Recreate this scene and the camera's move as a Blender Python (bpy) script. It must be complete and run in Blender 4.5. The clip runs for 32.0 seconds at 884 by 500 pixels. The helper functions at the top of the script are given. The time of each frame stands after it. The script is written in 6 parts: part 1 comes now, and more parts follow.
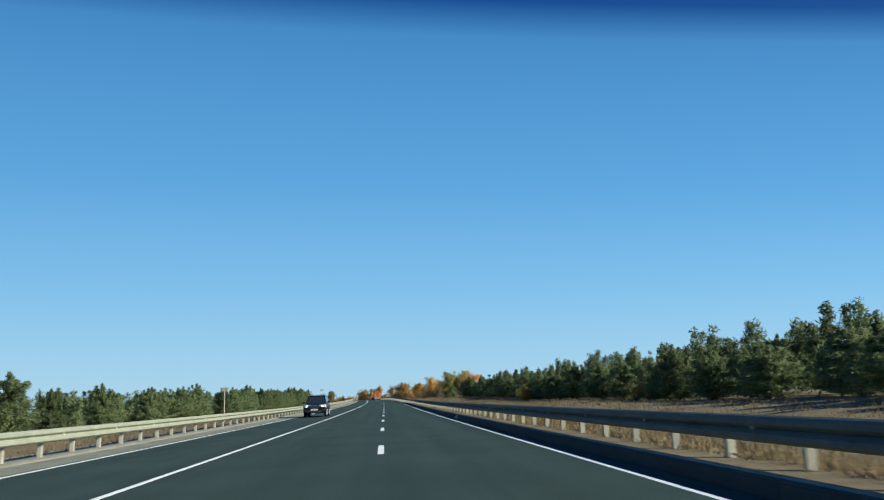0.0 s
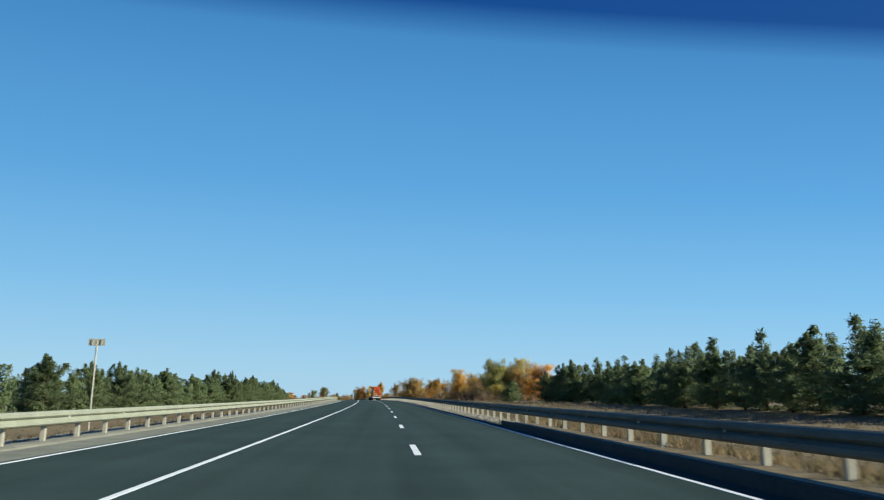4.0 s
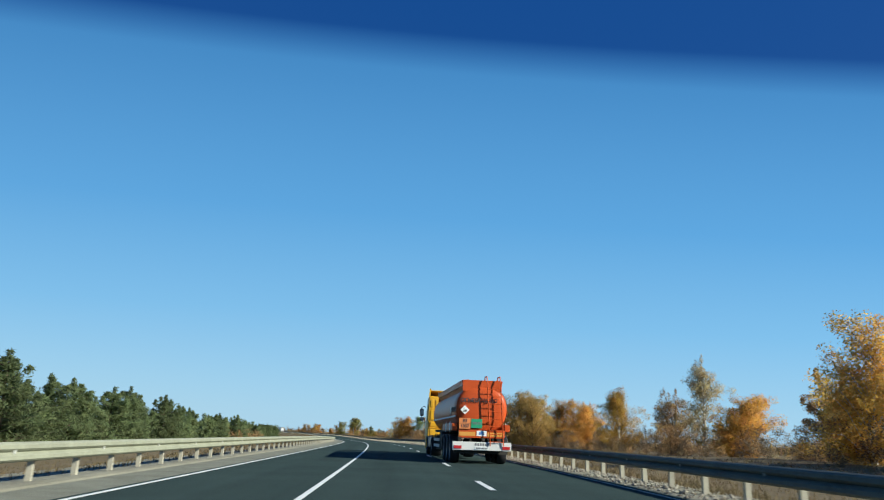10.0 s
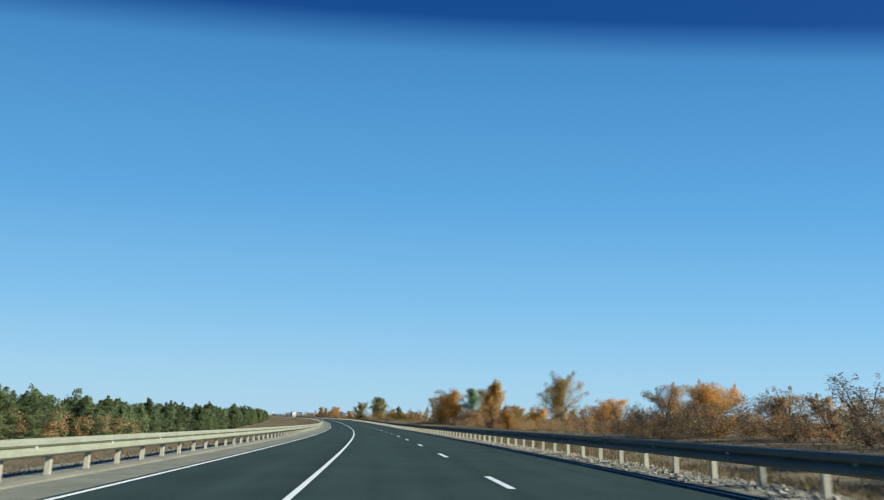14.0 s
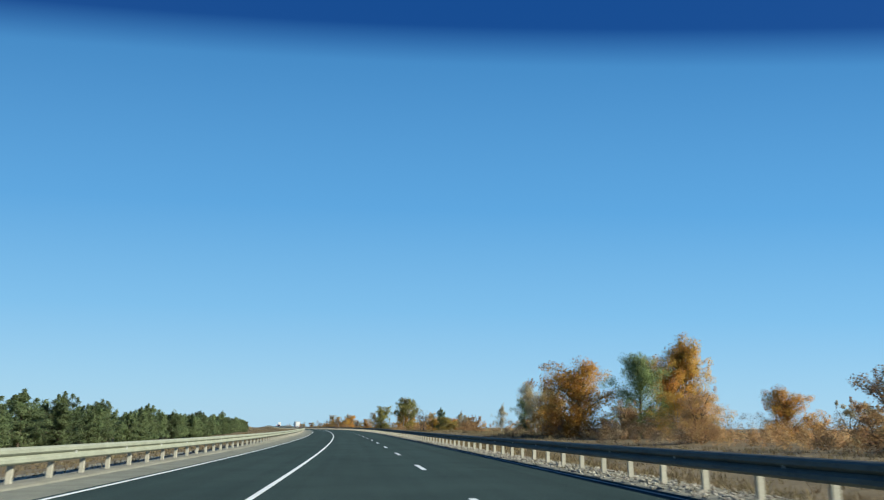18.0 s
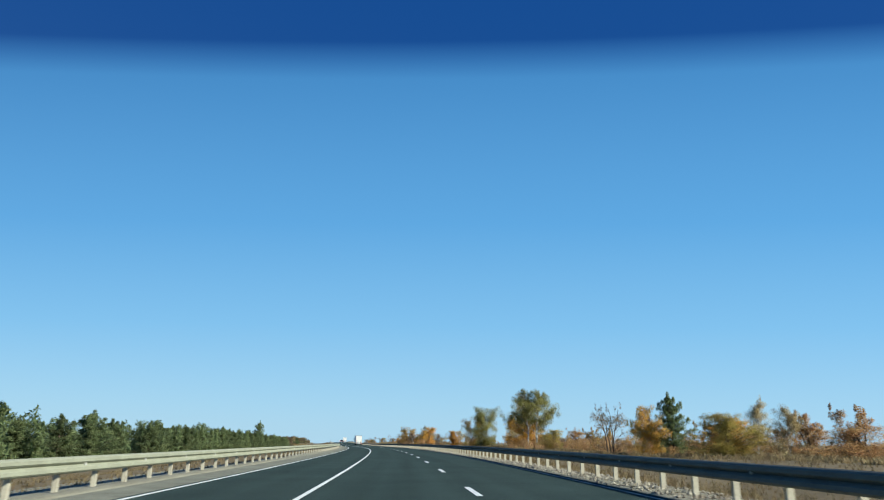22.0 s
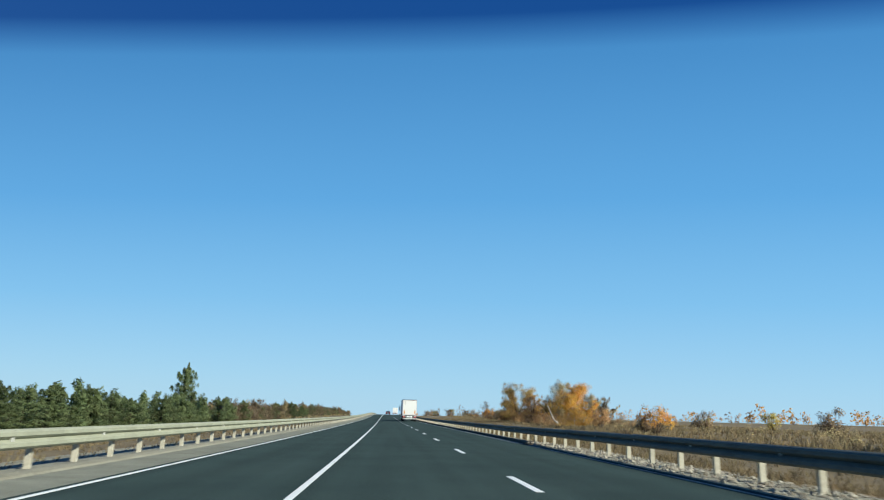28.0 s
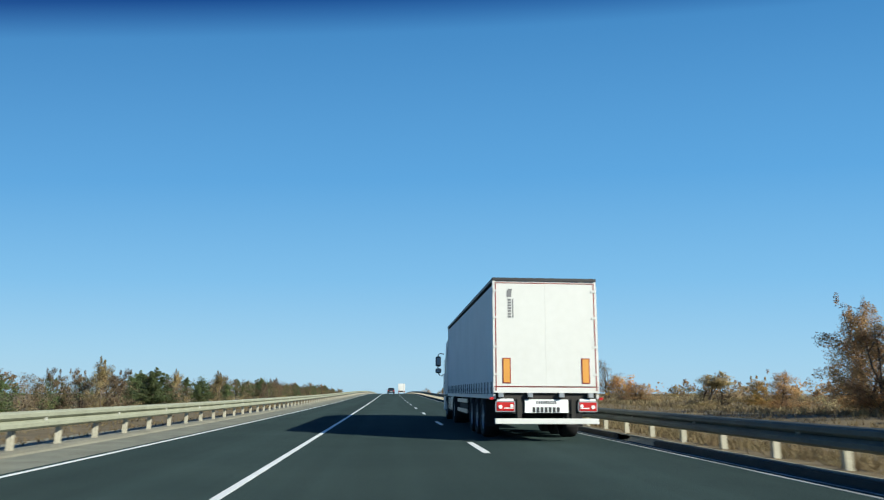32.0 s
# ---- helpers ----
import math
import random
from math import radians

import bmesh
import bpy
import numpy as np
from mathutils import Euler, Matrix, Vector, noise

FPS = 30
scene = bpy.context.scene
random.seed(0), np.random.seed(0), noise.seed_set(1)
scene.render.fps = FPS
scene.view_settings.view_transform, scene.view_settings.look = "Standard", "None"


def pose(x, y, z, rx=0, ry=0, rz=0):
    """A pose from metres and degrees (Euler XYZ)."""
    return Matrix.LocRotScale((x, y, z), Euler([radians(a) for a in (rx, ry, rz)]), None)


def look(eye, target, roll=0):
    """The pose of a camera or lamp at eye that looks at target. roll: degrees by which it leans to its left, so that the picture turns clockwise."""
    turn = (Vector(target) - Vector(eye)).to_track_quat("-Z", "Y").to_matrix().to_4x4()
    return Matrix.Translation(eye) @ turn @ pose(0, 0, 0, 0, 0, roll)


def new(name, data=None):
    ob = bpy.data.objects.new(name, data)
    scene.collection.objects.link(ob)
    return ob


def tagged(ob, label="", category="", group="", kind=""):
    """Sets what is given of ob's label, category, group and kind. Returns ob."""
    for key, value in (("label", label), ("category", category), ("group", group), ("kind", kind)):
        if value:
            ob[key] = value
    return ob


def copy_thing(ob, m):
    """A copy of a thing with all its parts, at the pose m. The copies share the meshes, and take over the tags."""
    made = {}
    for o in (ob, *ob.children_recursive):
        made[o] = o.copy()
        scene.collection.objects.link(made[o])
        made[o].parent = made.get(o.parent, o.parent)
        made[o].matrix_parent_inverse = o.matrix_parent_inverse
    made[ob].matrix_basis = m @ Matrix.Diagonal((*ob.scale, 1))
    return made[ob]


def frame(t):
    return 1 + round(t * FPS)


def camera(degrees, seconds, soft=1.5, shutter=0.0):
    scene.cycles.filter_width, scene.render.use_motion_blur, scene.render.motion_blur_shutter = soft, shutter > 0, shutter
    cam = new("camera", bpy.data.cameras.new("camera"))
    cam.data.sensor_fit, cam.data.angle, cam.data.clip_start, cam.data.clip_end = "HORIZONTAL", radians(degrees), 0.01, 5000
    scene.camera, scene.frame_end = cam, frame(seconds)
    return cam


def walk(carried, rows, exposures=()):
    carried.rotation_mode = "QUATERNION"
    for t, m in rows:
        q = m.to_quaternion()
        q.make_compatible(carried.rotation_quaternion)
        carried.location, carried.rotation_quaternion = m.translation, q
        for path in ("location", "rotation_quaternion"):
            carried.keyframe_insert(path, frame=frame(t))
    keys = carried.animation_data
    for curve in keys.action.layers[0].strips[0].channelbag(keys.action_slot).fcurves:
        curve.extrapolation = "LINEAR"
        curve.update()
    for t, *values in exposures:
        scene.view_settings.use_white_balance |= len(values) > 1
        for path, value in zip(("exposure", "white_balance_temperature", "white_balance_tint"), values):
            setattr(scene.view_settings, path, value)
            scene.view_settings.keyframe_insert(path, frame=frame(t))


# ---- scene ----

# ---------------------------------------------------------------- camera
cam = camera(63.09, 32.0, soft=1.15, shutter=0.12)
PATH = [
    (0.0, 3.86, 10.57, 1.137, -4.93, 11.68, -2.34),
    (0.5, 3.71, 24.26, 1.150, -5.13, 10.38, -1.34),
    (1.0, 3.58, 37.90, 1.173, -5.43, 11.80, -1.29),
    (1.5, 3.46, 51.50, 1.207, -5.80, 12.36, -1.25),
    (2.0, 3.36, 65.08, 1.250, -5.83, 12.71, -1.43),
    (2.5, 3.32, 78.73, 1.305, -5.15, 12.58, -1.41),
    (3.0, 3.28, 92.46, 1.370, -5.58, 10.04, -1.71),
    (3.5, 3.16, 106.24, 1.446, -4.70, 11.86, 0.23),
    (4.0, 3.04, 120.15, 1.534, -4.38, 11.89, 0.16),
    (4.5, 2.94, 134.18, 1.634, -4.02, 11.82, -0.26),
    (5.0, 2.80, 148.30, 1.743, -3.62, 11.75, -0.67),
    (5.5, 2.63, 162.45, 1.859, -3.19, 11.73, -0.98),
    (6.0, 2.41, 176.63, 1.982, -3.53, 11.13, -1.50),
    (6.5, 2.12, 190.89, 2.110, -2.79, 11.96, -0.62),
    (7.0, 1.75, 205.04, 2.238, -2.79, 12.83, -0.94),
    (7.5, 1.33, 218.98, 2.364, -2.80, 12.54, -1.08),
    (8.0, 0.85, 232.78, 2.485, -2.26, 12.44, -0.49),
    (8.5, 0.36, 246.39, 2.600, -1.68, 14.23, -0.06),
    (9.0, -0.18, 259.77, 2.705, -0.52, 12.33, 1.43),
    (9.5, -0.78, 273.08, 2.799, 0.31, 14.54, 1.34),
    (10.0, -1.46, 286.50, 2.881, -0.39, 14.63, 2.01),
    (10.5, -2.27, 300.13, 2.948, 0.45, 14.53, 1.64),
    (11.0, -3.15, 313.92, 2.996, 0.54, 15.03, 1.99),
    (11.5, -4.01, 327.84, 3.025, -0.17, 14.33, 1.29),
    (12.0, -4.93, 341.83, 3.036, -0.41, 14.69, 0.80),
    (12.5, -5.97, 355.84, 3.028, -1.49, 13.37, -0.51),
    (13.0, -7.12, 369.77, 3.002, -0.39, 12.76, 0.18),
    (13.5, -8.35, 383.52, 2.962, 0.27, 13.61, -0.25),
    (14.0, -9.68, 397.18, 2.912, 1.55, 13.27, 0.84),
    (14.5, -11.11, 410.86, 2.854, 1.62, 12.18, -0.09),
    (15.0, -12.64, 424.56, 2.792, 2.00, 12.13, -0.26),
    (15.5, -14.26, 438.29, 2.730, 2.37, 12.09, -0.44),
    (16.0, -15.99, 452.07, 2.671, 2.74, 12.04, -0.62),
    (16.5, -17.83, 465.95, 2.618, 3.12, 11.99, -0.79),
    (17.0, -19.80, 479.94, 2.575, 3.00, 14.72, -0.19),
    (17.5, -21.84, 493.90, 2.545, 3.16, 13.32, 0.69),
    (18.0, -23.96, 507.83, 2.531, 3.14, 14.08, 0.36),
    (18.5, -26.20, 521.76, 2.534, 4.06, 15.56, -0.01),
    (19.0, -28.53, 535.72, 2.556, 4.04, 15.19, -0.08),
    (19.5, -30.92, 549.76, 2.599, 3.94, 14.54, -0.06),
    (20.0, -33.39, 563.81, 2.661, 5.22, 14.66, -0.01),
    (20.5, -35.93, 577.83, 2.736, 5.66, 14.23, -0.47),
    (21.0, -38.62, 591.83, 2.822, 6.85, 13.43, 0.02),
    (21.5, -41.48, 605.78, 2.916, 8.15, 15.12, 1.47),
    (22.0, -44.47, 619.79, 3.014, 9.11, 15.24, 0.43),
    (22.5, -47.57, 634.05, 3.114, 8.72, 13.92, 0.07),
    (23.0, -50.80, 648.55, 3.212, 9.42, 15.90, 0.76),
    (23.5, -54.21, 663.39, 3.305, 8.80, 13.72, 0.39),
    (24.0, -57.87, 678.75, 3.392, 10.13, 13.42, 0.91),
    (24.5, -61.84, 694.76, 3.472, 10.89, 12.23, 0.12),
    (25.0, -66.05, 710.94, 3.544, 11.46, 12.87, 0.07),
    (25.5, -70.36, 726.76, 3.607, 12.60, 12.39, -1.00),
    (26.0, -74.65, 741.81, 3.660, 12.93, 12.81, -0.18),
    (26.5, -78.86, 756.16, 3.706, 13.21, 13.10, 0.20),
    (27.0, -83.07, 770.12, 3.750, 13.46, 13.39, 0.58),
    (27.5, -87.35, 784.04, 3.793, 13.67, 13.77, 1.10),
    (28.0, -91.69, 797.99, 3.837, 13.90, 13.19, 1.44),
    (28.5, -96.03, 811.84, 3.880, 14.54, 13.27, 1.01),
    (29.0, -100.38, 825.72, 3.923, 13.72, 12.46, 0.18),
    (29.5, -104.80, 839.76, 3.967, 13.07, 13.64, -0.72),
    (30.0, -109.22, 853.78, 4.014, 13.48, 11.51, -0.52),
    (30.5, -113.71, 867.88, 4.064, 12.59, 12.75, -1.10),
    (31.0, -118.25, 881.97, 4.119, 12.47, 11.58, -0.95),
    (31.5, -122.79, 896.05, 4.181, 13.73, 11.10, -0.20),
    (32.0, -127.34, 910.10, 4.252, 13.92, 11.52, 0.28),
]


def eye_pose(x, y, z, yaw, pitch, roll):
    a, b = radians(yaw), radians(pitch)
    ahead = Vector((-math.sin(a) * math.cos(b), math.cos(a) * math.cos(b), math.sin(b)))
    return look((x, y, z), Vector((x, y, z)) + ahead * 10, roll)


walk(cam, [(row[0], eye_pose(*row[1:])) for row in PATH], exposures=[(0.0, 0.72, 6350, 0), (9.8, 0.72, 6350, 0), (11.0, 0.86, 6350, 0), (13.0, 0.74, 6350, 0), (20.0, 0.76, 6350, 0), (25.0, 0.80, 6350, 0), (32.0, 0.74, 6350, 0)])

# ---------------------------------------------------------------- sky and sun
SUN_HEIGHT, SUN_TURN = 27.5, 114.0  # degrees above the ground, clockwise from +y
world = bpy.data.worlds.new("sky")
scene.world = world
world.use_nodes = True
wt = world.node_tree
wt.nodes.clear()
sky = wt.nodes.new("ShaderNodeTexSky")
sky.sky_type, sky.sun_disc = "NISHITA", False
sky.sun_elevation, sky.sun_rotation = radians(SUN_HEIGHT), radians(SUN_TURN)
sky.air_density, sky.dust_density, sky.ozone_density = 1.0, 0.6, 1.6
way = wt.nodes.new("ShaderNodeTexCoord")


def world_math(op, one, two=None, clamp=False):
    n = wt.nodes.new("ShaderNodeMath")
    n.operation, n.use_clamp = op, clamp
    for slot, value in zip(n.inputs, (one, two)):
        if isinstance(value, (int, float)):
            slot.default_value = value
        elif value is not None:
            wt.links.new(value, slot)
    return n.outputs[0]


# clear autumn sky: pale at the horizon, bluer higher up, a tint band overhead
split = wt.nodes.new("ShaderNodeSeparateXYZ")
wt.links.new(way.outputs["Generated"], split.inputs[0])
def along(x, y):
    n = wt.nodes.new("ShaderNodeVectorMath")
    n.operation = "DOT_PRODUCT"
    n.inputs[1].default_value = (x, y, 0.0)
    wt.links.new(way.outputs["Generated"], n.inputs[0])
    return world_math("ABSOLUTE", n.outputs["Value"])


level = world_math("SQRT", world_math("SUBTRACT", 1.0, world_math("MULTIPLY", split.outputs["Z"], split.outputs["Z"])))
ahead_ = world_math("MULTIPLY", world_math("POWER", world_math("MAXIMUM", along(-0.087, 0.996), 0.55), 0.8), world_math("POWER", world_math("MAXIMUM", level, 0.55), 0.2))
height = world_math("DIVIDE", world_math("ADD", split.outputs["Z"], world_math("MULTIPLY", split.outputs["X"], 0.014)), ahead_)
deep = wt.nodes.new("ShaderNodeValToRGB")
# from 0.545 up the stops imitate a windscreen's dark tint band
SKY_AND_TINT_STOPS = [(0.0, (0.42, 0.635, 0.85)), (0.05, (0.355, 0.595, 0.85)), (0.16, (0.22, 0.495, 0.83)), (0.31, (0.118, 0.37, 0.745)), (0.545, (0.064, 0.250, 0.58)), (0.577, (0.030, 0.150, 0.43)), (0.610, (0.0, 0.056, 0.272)), (1.0, (0.0, 0.052, 0.26))]
ramp = deep.color_ramp.elements
while len(ramp) < len(SKY_AND_TINT_STOPS):
    ramp.new(0.5)
for e, (at_, col) in zip(ramp, SKY_AND_TINT_STOPS):
    e.position, e.color = at_, (*col, 1)
wt.links.new(height, deep.inputs[0])
dim = wt.nodes.new("ShaderNodeMix")
dim.data_type, dim.blend_type = "RGBA", "MULTIPLY"
dim.inputs["Factor"].default_value, dim.inputs["B"].default_value = 1.0, (0.13, 0.13, 0.13, 1)
wt.links.new(sky.outputs[0], dim.inputs["A"])
tint = wt.nodes.new("ShaderNodeMix")
tint.data_type = "RGBA"
tint.inputs["Factor"].default_value = 0.9
wt.links.new(dim.outputs["Result"], tint.inputs["A"])
wt.links.new(deep.outputs[0], tint.inputs["B"])
back = wt.nodes.new("ShaderNodeBackground")
back.inputs["Strength"].default_value = 0.62
outw = wt.nodes.new("ShaderNodeOutputWorld")
# the sky brightens towards the sun's side
flank = wt.nodes.new("ShaderNodeVectorMath")
flank.operation = "DOT_PRODUCT"
flank.inputs[1].default_value = (math.sin(radians(SUN_TURN)), math.cos(radians(SUN_TURN)), 0.0)
wt.links.new(way.outputs["Generated"], flank.inputs[0])
wt.links.new(world_math("MULTIPLY", world_math("ADD", world_math("MULTIPLY", flank.outputs["Value"], 0.06), 1.02), 0.62), back.inputs["Strength"])
wt.links.new(tint.outputs["Result"], back.inputs[0])
wt.links.new(back.outputs[0], outw.inputs[0])
sun = new("sun", bpy.data.lights.new("sun", "SUN"))
sun.data.energy, sun.data.angle, sun.data.color = 5.0, radians(0.53), (1.0, 0.93, 0.82)
a, b = radians(SUN_TURN), radians(SUN_HEIGHT)
sun.matrix_world = look((0, 0, 0), (-math.sin(a) * math.cos(b), -math.cos(a) * math.cos(b), -math.sin(b)))

# ---------------------------------------------------------------- materials


def material(name, base, rough=0.6, metal=0.0, spots=None, scale=4.0, fine=60.0, amount=0.35, bump=0.0, bump_scale=80.0, space="Object"):
    """Two scales of variation round a base colour, with a little relief."""
    m = bpy.data.materials.new(name)
    m.use_nodes = True
    nt = m.node_tree
    bs = nt.nodes["Principled BSDF"]
    bs.inputs["Roughness"].default_value, bs.inputs["Metallic"].default_value = rough, metal
    bs.inputs["Specular IOR Level"].default_value = 0.18 if rough > 0.65 else 0.5
    tc = nt.nodes.new("ShaderNodeTexCoord")
    n1, n2 = nt.nodes.new("ShaderNodeTexNoise"), nt.nodes.new("ShaderNodeTexNoise")
    n1.inputs["Scale"].default_value, n2.inputs["Scale"].default_value = scale, fine
    n1.inputs["Detail"].default_value, n2.inputs["Detail"].default_value = 4, 3
    mix = nt.nodes.new("ShaderNodeMix")
    mix.data_type = "RGBA"
    mix.inputs["A"].default_value = (*base, 1)
    mix.inputs["B"].default_value = (*(spots or [c * 0.55 for c in base]), 1)
    add = nt.nodes.new("ShaderNodeMath")
    add.operation = "MULTIPLY"
    ramp2 = nt.nodes.new("ShaderNodeMapRange")
    ramp2.inputs["From Min"].default_value, ramp2.inputs["From Max"].default_value = 0.12, 0.42
    ramp2.inputs["To Max"].default_value = amount * 2
    for n in (n1, n2):
        nt.links.new(tc.outputs[space], n.inputs["Vector"])
    nt.links.new(n1.outputs["Fac"], add.inputs[0])
    nt.links.new(n2.outputs["Fac"], add.inputs[1])
    nt.links.new(add.outputs[0], ramp2.inputs["Value"])
    nt.links.new(ramp2.outputs["Result"], mix.inputs["Factor"])
    nt.links.new(mix.outputs["Result"], bs.inputs["Base Color"])
    if bump:
        n3 = nt.nodes.new("ShaderNodeTexNoise")
        n3.inputs["Scale"].default_value = bump_scale
        bp = nt.nodes.new("ShaderNodeBump")
        bp.inputs["Strength"].default_value, bp.inputs["Distance"].default_value = bump, 0.02
        nt.links.new(tc.outputs[space], n3.inputs["Vector"])
        nt.links.new(n3.outputs["Fac"], bp.inputs["Height"])
        nt.links.new(bp.outputs[0], bs.inputs["Normal"])
    return m


def leaf_material(name, colours, rough=0.6, through_=0.32):
    """Every leaf takes its own tone between the given colours; light comes through it."""
    m = bpy.data.materials.new(name)
    m.use_nodes = True
    nt = m.node_tree
    bs = nt.nodes["Principled BSDF"]
    bs.inputs["Roughness"].default_value, bs.inputs["Specular IOR Level"].default_value = rough, 0.2
    geo, ri = nt.nodes.new("ShaderNodeNewGeometry"), nt.nodes.new("ShaderNodeObjectInfo")
    cr = nt.nodes.new("ShaderNodeValToRGB")
    el = cr.color_ramp.elements
    while len(el) < len(colours):
        el.new(0.5)
    for i, (e, c) in enumerate(zip(el, colours)):
        e.position, e.color = i / (len(colours) - 1), (*c, 1)
    nt.links.new(geo.outputs["Random Per Island"], cr.inputs[0])
    hsv = nt.nodes.new("ShaderNodeHueSaturation")
    mr = nt.nodes.new("ShaderNodeMapRange")
    mr.inputs["To Min"].default_value, mr.inputs["To Max"].default_value = 0.72, 1.25
    nt.links.new(ri.outputs["Random"], mr.inputs["Value"])
    nt.links.new(mr.outputs["Result"], hsv.inputs["Value"])
    nt.links.new(cr.outputs[0], hsv.inputs["Color"])
    tc, patch, pr = nt.nodes.new("ShaderNodeTexCoord"), nt.nodes.new("ShaderNodeTexNoise"), nt.nodes.new("ShaderNodeMapRange")
    patch.inputs["Scale"].default_value, patch.inputs["Detail"].default_value = 0.9, 2
    nt.links.new(tc.outputs["Object"], patch.inputs["Vector"])
    nt.links.new(patch.outputs["Fac"], pr.inputs["Value"])
    for slot, value in (("From Min", 0.3), ("From Max", 0.7), ("To Min", 0.485), ("To Max", 0.513)):
        pr.inputs[slot].default_value = value
    nt.links.new(pr.outputs["Result"], hsv.inputs["Hue"])
    nt.links.new(hsv.outputs[0], bs.inputs["Base Color"])
    tl = nt.nodes.new("ShaderNodeBsdfTranslucent")
    nt.links.new(hsv.outputs[0], tl.inputs["Color"])
    ms = nt.nodes.new("ShaderNodeMixShader")
    ms.inputs[0].default_value = through_
    nt.links.new(bs.outputs[0], ms.inputs[1])
    nt.links.new(tl.outputs[0], ms.inputs[2])
    nt.links.new(ms.outputs[0], nt.nodes["Material Output"].inputs[0])
    return m


def plain(name, base, rough=0.5, metal=0.0, **more):
    return material(name, base, rough, metal, amount=more.pop("amount", 0.12), **more)


asphalt = material("asphalt", (0.030, 0.0475, 0.046), 1.0, spots=(0.043, 0.064, 0.061), scale=0.35, fine=22.0, amount=0.5, bump=0.35, bump_scale=160.0, space="UV")
asphalt.node_tree.nodes["Principled BSDF"].inputs["Specular IOR Level"].default_value = 0.03
# wheel tracks: long faint streaks along the lanes
ant = asphalt.node_tree
track_uv, track_map, track = ant.nodes.new("ShaderNodeTexCoord"), ant.nodes.new("ShaderNodeMapping"), ant.nodes.new("ShaderNodeTexNoise")
track_map.inputs["Scale"].default_value = (1.1, 0.02, 1.0)
track.inputs["Scale"].default_value, track.inputs["Detail"].default_value = 1.0, 5
ant.links.new(track_uv.outputs["UV"], track_map.inputs["Vector"])
ant.links.new(track_map.outputs["Vector"], track.inputs["Vector"])
track_range, track_hsv = ant.nodes.new("ShaderNodeMapRange"), ant.nodes.new("ShaderNodeHueSaturation")
for slot, value in (("From Min", 0.3), ("From Max", 0.7), ("To Min", 0.86), ("To Max", 1.14)):
    track_range.inputs[slot].default_value = value
ant.links.new(track.outputs["Fac"], track_range.inputs["Value"])
ant.links.new(track_range.outputs["Result"], track_hsv.inputs["Value"])
asphalt_bsdf = ant.nodes["Principled BSDF"]
ant.links.new(asphalt_bsdf.inputs["Base Color"].links[0].from_socket, track_hsv.inputs["Color"])
ant.links.new(track_hsv.outputs[0], asphalt_bsdf.inputs["Base Color"])
paint_white = material("road_paint", (0.72, 0.73, 0.72), 0.6, spots=(0.45, 0.46, 0.45), scale=1.5, fine=40.0, amount=0.3)
paint_worn = material("worn_road_paint", (0.42, 0.43, 0.42), 0.7, spots=(0.10, 0.11, 0.105), scale=0.9, fine=30.0, amount=0.55)
gravel = material("gravel", (0.225, 0.228, 0.182), 0.95, spots=(0.140, 0.140, 0.110), scale=1.2, fine=30.0, amount=0.55, bump=0.8, bump_scale=45.0)
soil = material("dry_grass_soil", (0.180, 0.140, 0.082), 0.95, spots=(0.112, 0.088, 0.052), scale=0.12, fine=3.0, amount=0.6, bump=0.8, bump_scale=9.0)
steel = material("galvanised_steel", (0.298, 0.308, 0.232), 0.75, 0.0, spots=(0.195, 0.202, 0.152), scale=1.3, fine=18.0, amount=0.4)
# darker copy of the steel: the shade on the rail's road side is in its colour
steel_shaded = material("shade_toned_steel", (0.115, 0.130, 0.118), 0.75, 0.0, spots=(0.08, 0.085, 0.074), scale=1.1, fine=16.0, amount=0.5)
steel_post = material("weathered_post", (0.40, 0.375, 0.30), 0.8, 0.0, spots=(0.26, 0.24, 0.19), scale=3.0, fine=25.0, amount=0.4)
reflector_mat = material("dusty_reflector", (0.46, 0.46, 0.42), 0.5, scale=8.0, amount=0.3)
sand = material("pale_sand", (0.27, 0.258, 0.198), 0.95, spots=(0.175, 0.165, 0.125), scale=0.8, fine=14.0, amount=0.5, bump=0.8, bump_scale=30.0)
# kerb concrete, darkened to imitate the shade on its road face
shaded_concrete = material("shaded_concrete", (0.068, 0.070, 0.066), 0.95, spots=(0.045, 0.046, 0.044), scale=1.5, fine=20.0, amount=0.5, bump=0.4)
stone = leaf_material("rubble", [(0.20, 0.175, 0.13), (0.33, 0.30, 0.24), (0.45, 0.42, 0.34)], 0.9, 0.0)
straw = leaf_material("straw", [(0.155, 0.118, 0.064), (0.195, 0.150, 0.082), (0.25, 0.195, 0.106), (0.165, 0.120, 0.063)], 0.8, 0.4)
bark = material("bark", (0.13, 0.10, 0.075), 0.95, spots=(0.06, 0.045, 0.035), scale=3.0, fine=25.0, amount=0.6, bump=0.6, bump_scale=25.0)
birch_bark = material("birch_bark", (0.62, 0.59, 0.53), 0.85, spots=(0.10, 0.09, 0.08), scale=1.6, fine=9.0, amount=0.5)
